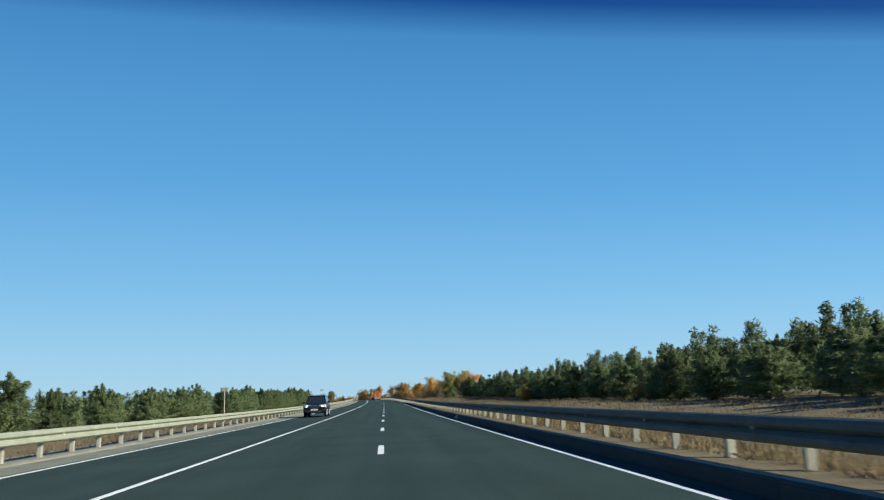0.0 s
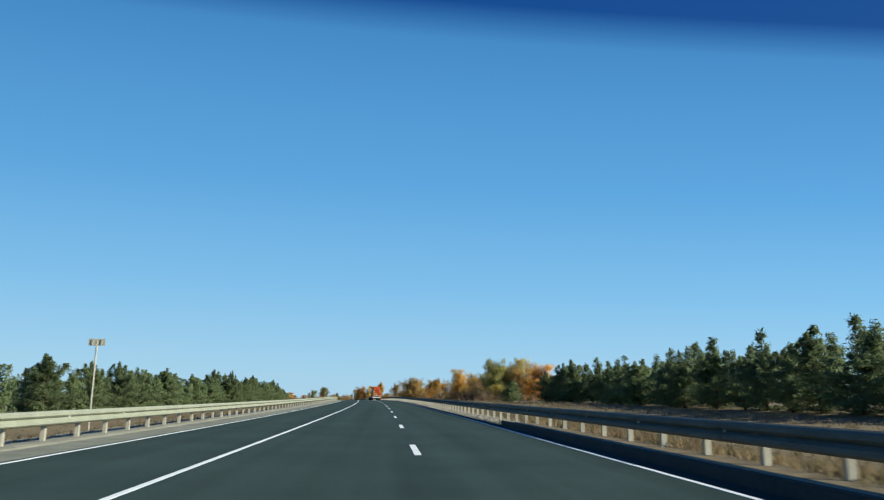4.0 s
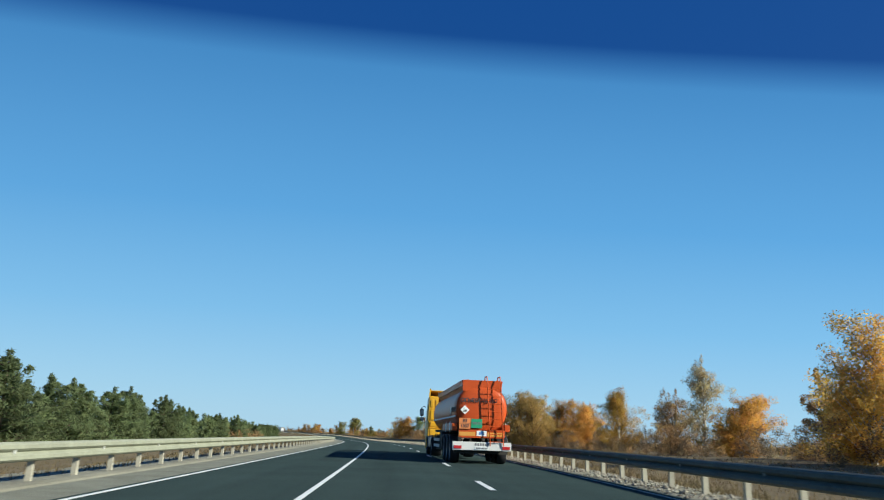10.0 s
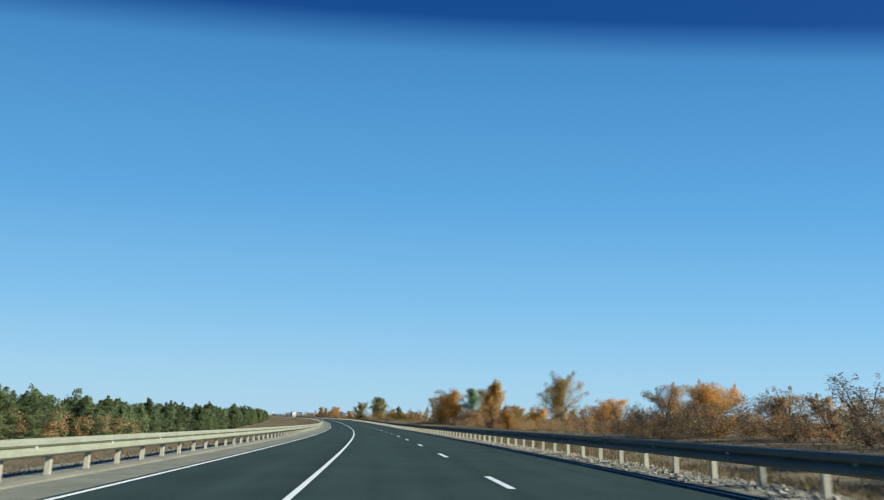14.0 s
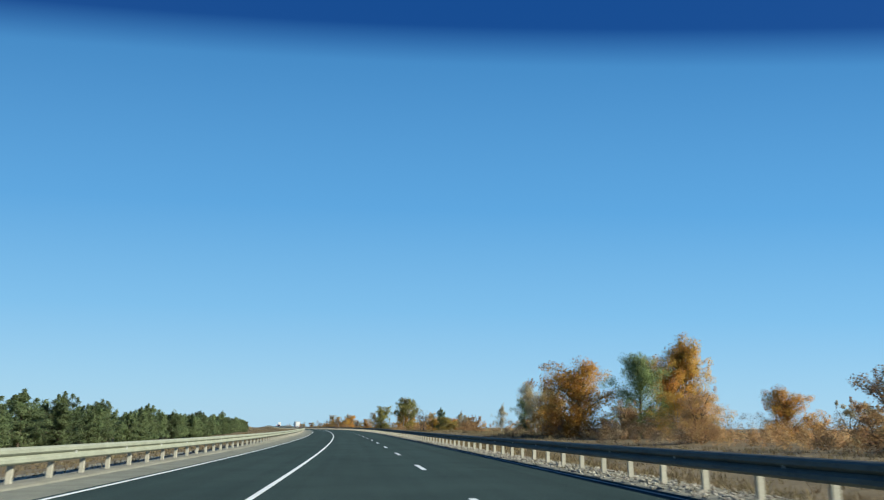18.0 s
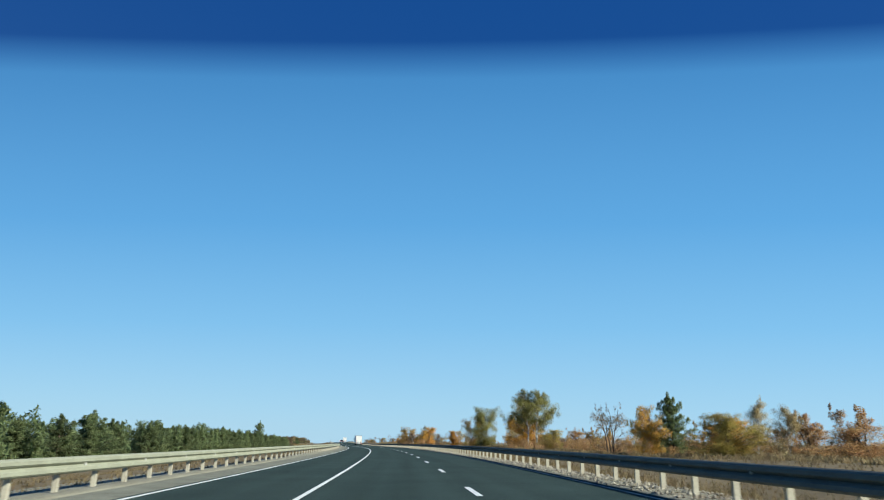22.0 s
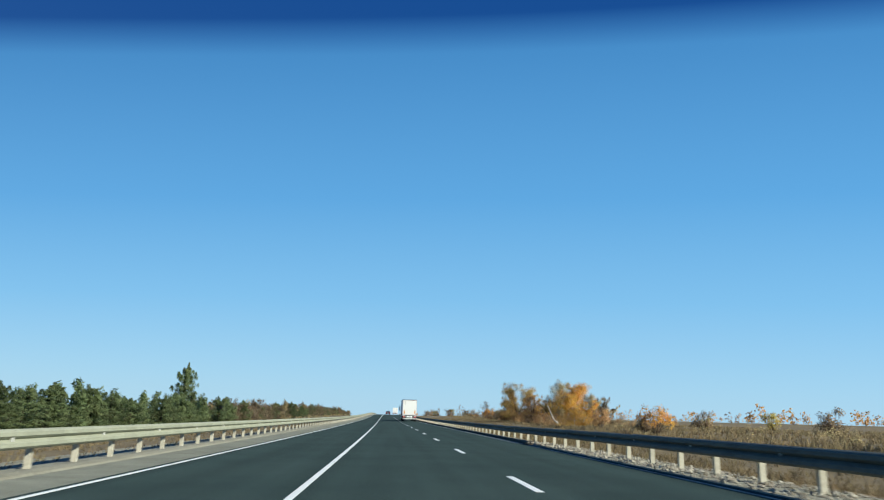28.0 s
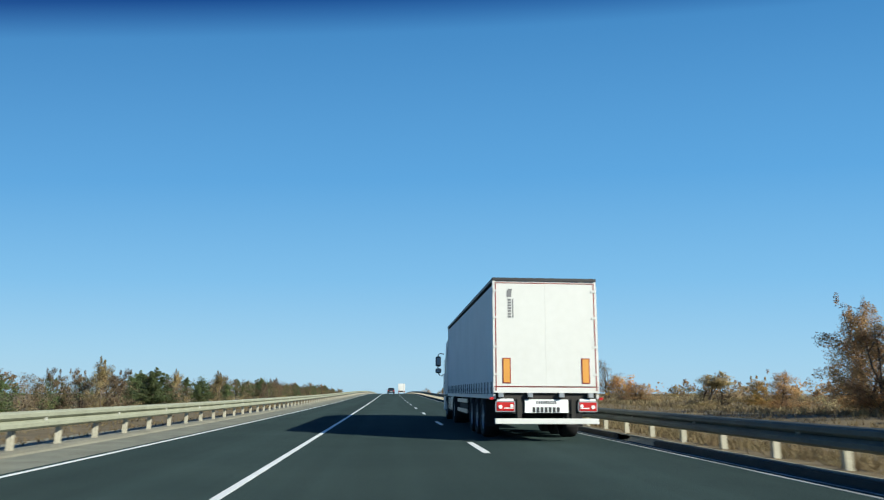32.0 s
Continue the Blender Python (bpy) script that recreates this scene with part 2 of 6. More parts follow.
LEAVES = {
    "pine": leaf_material("pine_needles", [(0.134, 0.175, 0.080), (0.166, 0.210, 0.096), (0.196, 0.237, 0.110)], 0.6, 0.62),
    "birch": leaf_material("birch_leaves", [(0.575, 0.328, 0.069), (0.667, 0.397, 0.090), (0.494, 0.328, 0.083), (0.680, 0.431, 0.109)], 0.6, 0.64),
    "orange": leaf_material("orange_leaves", [(0.531, 0.266, 0.061), (0.625, 0.325, 0.073), (0.649, 0.384, 0.100), (0.460, 0.236, 0.065)], 0.6, 0.64),
    "rust": leaf_material("rust_leaves", [(0.352, 0.212, 0.102), (0.460, 0.272, 0.120), (0.410, 0.270, 0.132), (0.300, 0.190, 0.102)], 0.6, 0.5),
    "green": leaf_material("fading_green_leaves", [(0.359, 0.322, 0.102), (0.484, 0.402, 0.120), (0.600, 0.450, 0.126), (0.390, 0.330, 0.108)], 0.6, 0.64),
    "deep": leaf_material("deep_green_leaves", [(0.140, 0.190, 0.078), (0.180, 0.235, 0.092), (0.235, 0.270, 0.100), (0.155, 0.205, 0.088)], 0.6, 0.55),
    "olive": leaf_material("olive_leaves", [(0.225, 0.222, 0.078), (0.285, 0.275, 0.092), (0.345, 0.310, 0.102), (0.240, 0.228, 0.086)], 0.6, 0.6),
    "mixed": leaf_material("mixed_leaves", [(0.373, 0.270, 0.099), (0.538, 0.341, 0.104), (0.448, 0.302, 0.111), (0.329, 0.247, 0.101)], 0.6, 0.64),
    "pale": leaf_material("pale_leaves", [(0.40, 0.330, 0.180), (0.47, 0.385, 0.205), (0.36, 0.285, 0.160), (0.49, 0.385, 0.180)], 0.6, 0.64),
    "bare": leaf_material("withered_leaves", [(0.188, 0.138, 0.085), (0.250, 0.181, 0.107), (0.156, 0.120, 0.080)], 0.6, 0.32),
}

# ---------------------------------------------------------------- the road's line
CURVE = [0.009, 0.010, -0.009, 0.040, 0.250, 0.299, 0.431, 0.635, 0.513, 0.496, 0.387, 0.452, 0.466, 0.597, 0.537, 0.145, 0.006, -0.021, -0.073, 0.000, 0.000, 0.000, 0.000, 0.000, 0.000, 0.000, 0.000]  # plan curvature of the road every 60 m, per km
RISE = [0.493, 0.502, 0.570, 0.563, 0.203, -0.312, -1.021, -0.929, -0.119, 0.660, 1.059, 0.326, -0.406, -0.329, -0.016, 0.022, 0.313, 0.710, 0.709, -0.900, -0.900, -0.900, -0.900, -0.900, -0.900, -0.900, 0.000]  # vertical curvature every 60 m, per 10 km

S = np.arange(-60.0, 2600.0, 3.0)
KNOT = np.arange(len(CURVE)) * 60.0 - 60.0
turn_ = np.cumsum(np.interp(S, KNOT, CURVE, right=0.0) * 1e-3) * 3.0
slope_ = np.cumsum(np.interp(S, KNOT, RISE, right=0.0) * 1e-4) * 3.0
turn_ -= turn_[20]
slope_ -= slope_[20]
LX, LY, LZ = np.cumsum(-np.sin(turn_)) * 3.0, np.cumsum(np.cos(turn_)) * 3.0, np.cumsum(slope_) * 3.0
LX, LY, LZ = LX - LX[20], LY - LY[20], LZ - LZ[20]


def lie(s, u, z=0.0):
    """World places of points s along the road's centre line, u to its right and z above the asphalt."""
    s, u, z = np.broadcast_arrays(np.asarray(s, float), np.asarray(u, float), np.asarray(z, float))
    h = np.interp(s, S, turn_)
    back_ = np.minimum(s + 60.0, 0.0)
    return np.stack([np.interp(s, S, LX) + u * np.cos(h), np.interp(s, S, LY) + u * np.sin(h) + back_, np.interp(s, S, LZ) + z], -1)


def stand(s, u, z=0.0, spin=0.0, size=(1, 1, 1), level=True):
    """The pose of a thing at s, u, its +y along the road."""
    h = float(np.interp(s, S, turn_))
    tilt = 0.0 if level else math.atan(float(np.interp(s, S, slope_)))
    m = Matrix.Translation(Vector(lie(s, u, z))) @ Matrix.Rotation(h + radians(spin), 4, "Z") @ Matrix.Rotation(tilt, 4, "X")
    return m @ Matrix.Diagonal((*size, 1))


def ground_z(u, s):
    """Height of the ground over the asphalt, u metres from the centre line."""
    u, s = np.broadcast_arrays(np.asarray(u, float), np.asarray(s, float))
    right = np.interp(u, [7.75, 9.9, 13.0, 22.0, 30.0, 80.0, 400.0, 3000.0], [-0.06, -0.04, -0.45, 0.0, 0.15, 0.2, 0.4, 1.0])
    left = np.interp(-u, [3.6, 5.6, 8.0, 10.0, 13.0, 20.0, 30.0, 80.0, 400.0, 3000.0], [-0.05, -0.05, -0.08, -0.45, -0.95, -1.05, -0.95, -0.6, 0.1, 0.5])
    return np.where(u > 2, right, left) + np.where(np.abs(u - 2) > 9, 0.12 * np.sin(s * 0.043 + u * 0.21) + 0.09 * np.sin(s * 0.11 - u * 0.33), 0.0)


# ---------------------------------------------------------------- mesh helpers


def mesh_of(name, verts, faces, mat, smooth=False):
    me = bpy.data.meshes.new(name)
    me.from_pydata([tuple(v) for v in verts], [], [tuple(f) for f in faces])
    if smooth:
        me.shade_smooth()
    me.materials.append(mat)
    me.update()
    return me


def quick_mesh(name, verts, faces, mat):
    """The same for large arrays of faces with equal corners."""
    verts, faces = np.asarray(verts, np.float32), np.asarray(faces, np.int32)
    me = bpy.data.meshes.new(name)
    n, k = faces.shape
    me.vertices.add(len(verts))
    me.vertices.foreach_set("co", verts.ravel())
    me.loops.add(n * k)
    me.loops.foreach_set("vertex_index", faces.ravel())
    me.polygons.add(n)
    me.polygons.foreach_set("loop_start", np.arange(0, n * k, k, dtype=np.int32))
    me.update(calc_edges=True)
    me.shade_flat()
    me.materials.append(mat)
    return me


def put(name, me, parent=None, label="", m=None):
    ob = new(name, me)
    ob.parent = parent
    if m is not None:
        ob.matrix_basis = m
    if label:
        ob["label"] = label
    return ob


def part(name, bm, mat, parent, label="", smooth=False, bevel=0.0):
    """One bmesh as one mesh object under a thing or a part."""
    if bevel:
        bmesh.ops.bevel(bm, geom=[e for e in bm.edges if e.calc_face_angle(0) > 0.6], offset=bevel, segments=2, affect="EDGES", profile=0.6)
    me = bpy.data.meshes.new(name)
    bm.to_mesh(me)
    bm.free()
    me.materials.append(mat)
    if smooth:
        me.shade_smooth()
    return put(name, me, parent, label)


def root(name, label, category, m=None, group="", kind=""):
    ob = tagged(new(name), label, category, group, kind)
    if m is not None:
        ob.matrix_basis = m
    return ob


def strip(name, s0, s1, profile, mat, step=6.0, label="", parent=None):
    """A sheet swept along the road: profile is a row of (u, z)."""
    s = np.arange(s0, s1 + 0.01, step)
    pu, pz = np.array([q[0] for q in profile]), np.array([q[1] for q in profile])
    v = lie(s[:, None], pu[None, :], pz[None, :]).reshape(-1, 3)
    k = len(pu)
    i, j = np.meshgrid(np.arange(len(s) - 1), np.arange(k - 1), indexing="ij")
    a_ = (i * k + j).ravel()
    me = quick_mesh(name, v, np.stack([a_, a_ + 1, a_ + k + 1, a_ + k], 1), mat)
    corner = np.zeros(len(me.loops), np.int32)
    me.loops.foreach_get("vertex_index", corner)
    place = np.stack([pu[corner % k], s[corner // k]], 1)
    me.uv_layers.new(name="along").data.foreach_set("uv", place.ravel().astype(np.float32))
    ob = put(name, me, parent)
    return tagged(ob, label=label, kind="" if parent else "structure")


# ---------------------------------------------------------------- ground and road
gu = np.array([-700, -400, -220, -120, -80, -55, -40, -30, -24, -18, -14, -11, -9.5, -8, -5.6, -3.6, 2, 7.75, 9.9, 11, 13, 16, 19, 22, 26, 30, 36, 44, 55, 80, 120, 220, 400, 700.0])
gs = np.concatenate([np.arange(-400, 0, 40.0), np.arange(0, 1100, 6.0), np.arange(1100, 2600, 60.0)])
gz = ground_z(gu[None, :], gs[:, None])
gz = np.where((gu > -3.5) & (gu < 7.7), -0.12, gz)
gv = lie(gs[:, None], gu[None, :], gz)
edge_l, edge_r = gv[:, :1] + np.array([-2500.0, 0, 0]), gv[:, -1:] + np.array([2500.0, 0, 0])
gv = np.concatenate([edge_l, gv, edge_r], 1)
gv = np.concatenate([gv[:1] + np.array([0, -1500.0, 0]), gv, gv[-1:] + np.array([-500.0, 1900.0, -2])], 0)
k = gv.shape[1]
i, j = np.meshgrid(np.arange(gv.shape[0] - 1), np.arange(k - 1), indexing="ij")
c = (i * k + j).ravel()
ground_mesh = quick_mesh("ground", gv.reshape(-1, 3), np.stack([c, c + 1, c + k + 1, c + k], 1), soil)
ground_mesh.shade_smooth()
tagged(put("ground", ground_mesh), "dry grassy plain beside the highway", "ground", kind="structure")
strip("road", -200, 1900, [(-3.52, -0.10), (-3.48, 0.0), (2.0, 0.0), (7.72, 0.0), (7.80, -0.10)], asphalt, 6.0, "dark smooth asphalt of a three-lane highway")
strip("gravel_shoulder", -200, 1500, [(-4.75, 0.0), (-4.3, -0.004), (-3.50, -0.012)], gravel, 6.0, "grey gravel shoulder along the asphalt")
strip("sand_ridge", -200, 1500, [(-7.2, -0.075), (-6.6, -0.035), (-5.9, -0.01), (-5.15, 0.03), (-4.95, 0.05), (-4.72, 0.03), (-4.60, -0.02)], sand, 6.0, "pale sandy ridge under the crash barrier")
strip("rubble_verge", 150, 842, [(7.68, -0.03), (7.80, 0.012), (8.2, 0.03), (9.1, 0.02), (10.0, -0.07)], sand, 6.0, "pale crushed stone verge")
for s0, s1, low in ((-200, 150, 0.0), (842, 1500, 0.08)):
    strip("kerb_bank", s0, s1, [(8.02, 0.145 - low), (9.3, 0.12 - low), (11.0, -0.12)], soil, 6.0, "dry earth bank behind the kerb")
    strip("sand_edge", s0, s1, [(8.00, 0.160 - low), (8.03, 0.182 - low), (8.14, 0.176 - low), (8.34, 0.130 - low)], sand, 6.0, "pale sand washed up behind the kerb")


def line_mark(name, s0, s1, u, w, label, parent=None, mat=None):
    return strip(name, s0, s1, [(u - w / 2, -0.004), (u - w / 2, 0.006), (u + w / 2, 0.006), (u + w / 2, -0.004)], mat or paint_white, 3.0, label, parent)


line_mark("edge_line", -190, 1880, -3.30, 0.09, "white edge line of the oncoming lane")
line_mark("centre_line", -190, 1880, 0.0, 0.11, "solid white centre line")
line_mark("edge_line", -190, 260, 7.30, 0.10, "white edge line beside the kerb")
line_mark("edge_line", 260, 841, 7.42, 0.08, "thin worn edge line at the asphalt's rim", mat=paint_worn)
line_mark("edge_line", 841, 1880, 7.36, 0.09, "worn white edge line beside the kerb", mat=paint_worn)
# a second, narrower line nearer the kerb
line_mark("edge_line", 841, 1880, 7.55, 0.05, "second thin pale line between the edge line and the kerb", mat=paint_worn)
marks = root("lane_marking", "broken white lane line", "road marking", kind="structure")
dash = mesh_of("dash", [(x, y, z) for z in (-0.004, 0.006) for x, y in ((-0.07, -1.5), (0.07, -1.5), (0.07, 1.5), (-0.07, 1.5))], [(4, 5, 6, 7), (0, 1, 5, 4), (1, 2, 6, 5), (2, 3, 7, 6), (3, 0, 4, 7)], paint_white)
for n in range(-6, 110):
    put("dash", dash, marks, m=stand(4.30 + 12 * n, 3.75, 0.0, level=False))


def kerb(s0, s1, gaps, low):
    row = root("kerb", "grey concrete kerb stones beside the edge line, darkened as if shaded", "kerb", kind="structure")
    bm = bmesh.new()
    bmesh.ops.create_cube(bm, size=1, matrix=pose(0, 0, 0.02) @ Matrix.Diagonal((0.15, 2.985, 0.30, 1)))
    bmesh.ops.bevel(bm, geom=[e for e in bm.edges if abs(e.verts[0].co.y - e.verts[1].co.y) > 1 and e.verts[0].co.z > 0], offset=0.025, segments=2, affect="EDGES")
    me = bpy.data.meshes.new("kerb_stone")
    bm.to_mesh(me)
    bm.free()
    me.materials.append(shaded_concrete)
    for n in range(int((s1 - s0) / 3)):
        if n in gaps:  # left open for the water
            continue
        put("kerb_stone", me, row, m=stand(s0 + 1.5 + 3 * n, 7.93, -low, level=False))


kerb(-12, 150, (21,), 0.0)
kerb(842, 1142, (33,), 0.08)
for s0, low in ((51.0, 0.0), (941.0, 0.08)):
    strip("washed_earth", s0 + 0.01, s0 + 2.99, [(7.79, -0.03), (7.84, 0.03 - low / 2), (7.93, 0.09 - low), (8.03, 0.165 - low)], sand, 1.0, "pale earth washed through a gap in the kerb")

# ---------------------------------------------------------------- guard rails


def rail_profile(side):
    """The W of a crash barrier, seen end on, facing the road."""
    pts = [(0.0, -0.175), (0.045, -0.155), (0.08, -0.125), (0.08, -0.06), (0.045, -0.03), (0.0, 0.0), (0.045, 0.03), (0.08, 0.06), (0.08, 0.125), (0.045, 0.155), (0.0, 0.175)]
    return [(side * x, z) for x, z in pts]


def rail_shift(s, side):
    """Sideways and height steps of the sunny side's rail: wider behind the first kerb, lower beside the last."""
    if side > 0:
        return 0.0, 0.0
    return float(np.interp(s, [130, 170], [0.27, 0.0])), float(np.interp(s, [130, 170, 825, 850], [-0.02, 0.0, 0.0, -0.08]))


def guard_rail(u, side, s0, s1, label, skin, mid):
    """side: +1 where the road lies to the rail's right; mid: the height of the beam's middle."""
    rail = root("guard_rail", label, "guard rail", kind="structure")
    prof = rail_profile(side)
    n = len(prof)
    outer = [(x, z) for x, z in prof]
    inner = [(x - side * 0.005, z) for x, z in prof][::-1]
    ring = outer + inner
    v = [(x, y, z) for y in (-2.06, 2.06) for x, z in ring]
    m_ = len(ring)
    f = [(q, (q + 1) % m_, m_ + (q + 1) % m_, m_ + q) for q in range(m_)] + [(q, m_ - 1 - q, m_ - 2 - q, q + 1) for q in range(n - 1)] + [(m_ + q, m_ + q + 1, 2 * m_ - 2 - q, 2 * m_ - 1 - q) for q in range(n - 1)]
    beam = mesh_of("beam", v, f, skin)
    # C-shaped post, with a spacer between it and the beam
    pv = [(x, y) for x, y in ((-0.06, -0.04), (0.06, -0.04), (0.06, -0.015), (-0.035, -0.015), (-0.035, 0.015), (0.06, 0.015), (0.06, 0.04), (-0.06, 0.04))]
    pv = [(x, y * 1.25) if side < 0 else (y * 1.25, x * 0.8) for x, y in pv]
    v = [(x, y, z) for z in (-0.5, mid + 0.09) for x, y in pv]
    f = [(q, (q + 1) % 8, 8 + (q + 1) % 8, 8 + q) for q in range(8)] + [(15, 14, 13, 12, 11, 10, 9, 8)]
    post = mesh_of("post", v, f, steel_post)
    sp = [(x, y, z) for z in (mid - 0.09, mid + 0.09) for x, y in ((0.06, -0.06), (0.16, -0.05), (0.16, 0.05), (0.06, 0.06))]
    if side < 0:
        sp = [(-x, y, z) for x, y, z in sp]
    spacer = mesh_of("spacer", sp, [(0, 1, 5, 4), (1, 2, 6, 5), (2, 3, 7, 6), (3, 0, 4, 7), (4, 5, 6, 7), (3, 2, 1, 0)], steel_post)
    ref = mesh_of("reflector", [(side * x, y, z) for x in (0.0, 0.03) for y, z in ((-0.035, -0.04), (0.035, -0.04), (0.045, 0.045), (-0.045, 0.045))], [(0, 1, 2, 3), (4, 5, 6, 7), (0, 1, 5, 4), (1, 2, 6, 5), (2, 3, 7, 6), (3, 0, 4, 7)], reflector_mat)
    for q in range(int((s1 - s0) / 4)):
        s = s0 + 2 + 4 * q
        du, dz = rail_shift(s, side)
        put("beam", beam, rail, m=stand(s, u + du + side * (0.16 + 0.004 * (q % 2)), mid + dz, level=False))
        if s < 1000:
            put("reflector", ref, rail, m=stand(s + 1.9, u + du + side * 0.185, mid + dz + 0.01, size=(1, 1, 1) if side > 0 else (0.8, 0.6, 0.6)))
    rest_v, rest_f, near = [], [], 0
    for q in range(int((s1 - s0) / 2)):
        s = s0 + 1 + 2 * q
        du, dz = rail_shift(s, side)
        if near < 300 and s > 4:
            near += 1
            o_ = put("post", post, rail, m=stand(s, u + du, dz, spin=random.uniform(-4, 4)))
            put("spacer", spacer, o_)
        else:
            m = stand(s, u + du, dz)
            k0 = len(rest_v)
            rest_v += [m @ x.co for x in post.vertices]
            rest_f += [tuple(k0 + x for x in pl.vertices) for pl in post.polygons]
            k0 = len(rest_v)
            rest_v += [m @ x.co for x in spacer.vertices]
            rest_f += [tuple(k0 + x for x in pl.vertices) for pl in spacer.polygons]
    tagged(put("far_posts", mesh_of("far_posts", rest_v, rest_f, steel_post), rail), kind="stuff")


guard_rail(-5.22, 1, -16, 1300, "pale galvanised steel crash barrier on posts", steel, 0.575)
guard_rail(8.56, -1, -16, 1300, "steel crash barrier on pale posts, darkened for its shaded face", steel_shaded, 0.608)

# ---------------------------------------------------------------- trees


def tube(path, radii, sides=5):
    """Vertices and faces of a tapered limb along a path."""
    v, f = [], []
    for q, (p_, r_) in enumerate(zip(path, radii)):
        ahead = Vector(path[min(q + 1, len(path) - 1)]) - Vector(path[max(q - 1, 0)])
        ax = ahead.normalized().orthogonal().normalized()
        bx = ahead.normalized().cross(ax)
        for w in range(sides):
            t_ = 2 * math.pi * w / sides
            v.append(tuple(Vector(p_) + (ax * math.cos(t_) + bx * math.sin(t_)) * r_))
        if q:
            for w in range(sides):
                a_, b_ = (q - 1) * sides + w, (q - 1) * sides + (w + 1) % sides
                f.append((a_, b_, b_ + sides, a_ + sides))
    return v, f


def join(pieces):
    v, f = [], []
    for pv, pf in pieces:
        k0 = len(v)
        v += list(pv)
        f += [tuple(x + k0 for x in q) for q in pf]
    return v, f


def leaf_cloud(rng, centres, spread, count, size, droop=0.3, long_=1.0, core=None):
    """Leaf blades scattered round clump centres. With a core (one place, or one for each clump) every leaf turns its
    face away from it, as leaves on the outside of a crown do. Gives corners, faces and the corners' normals."""
    n = len(centres) * count
    mid = np.repeat(centres, count, 0)
    away = rng.normal(0, 1, (n, 3))
    away *= 1.5 * rng.uniform(0, 1, (n, 1)) ** 0.42 / np.linalg.norm(away, axis=1, keepdims=True)
    c_ = mid + away * np.repeat(np.broadcast_to(spread, (len(centres), 3)), count, 0)
    d1 = rng.normal(0, 1, (n, 3))
    d1[:, 2] -= droop
    d1 /= np.linalg.norm(d1, axis=1, keepdims=True)
    d2 = np.cross(d1, rng.normal(0, 1, (n, 3)))
    d2 /= np.linalg.norm(d2, axis=1, keepdims=True)
    out = c_ - (np.repeat(np.broadcast_to(core, centres.shape), count, 0) if core is not None else mid)
    out = out / (np.linalg.norm(out, axis=1, keepdims=True) + 1e-6)
    own = c_ - mid
    out = out + 0.55 * own / (np.linalg.norm(own, axis=1, keepdims=True) + 1e-6) + rng.normal(0, 0.42, (n, 3))
    out /= np.linalg.norm(out, axis=1, keepdims=True) + 1e-6
    flip = np.sign((np.cross(d1, d2) * out).sum(1, keepdims=True) + 1e-9)
    d2 = d2 * flip
    w = size * rng.uniform(0.6, 1.4, (n, 1))
    v = np.stack([c_ - d1 * w * long_ * 0.5, c_ + d1 * w * long_ * 0.1 - d2 * w * 0.42, c_ + d1 * w * long_ * 0.5 + d2 * w * 0.25], 1).reshape(-1, 3)
    return v, np.arange(n * 3).reshape(n, 3), np.repeat(out, 3, 0)


def leaf_mesh(name, cloud, mat):
    v, f, nrm = cloud
    me = quick_mesh(name, v, f, mat)
    me.shade_smooth()
    me.normals_split_custom_set_from_vertices(nrm.astype(np.float32))
    return me


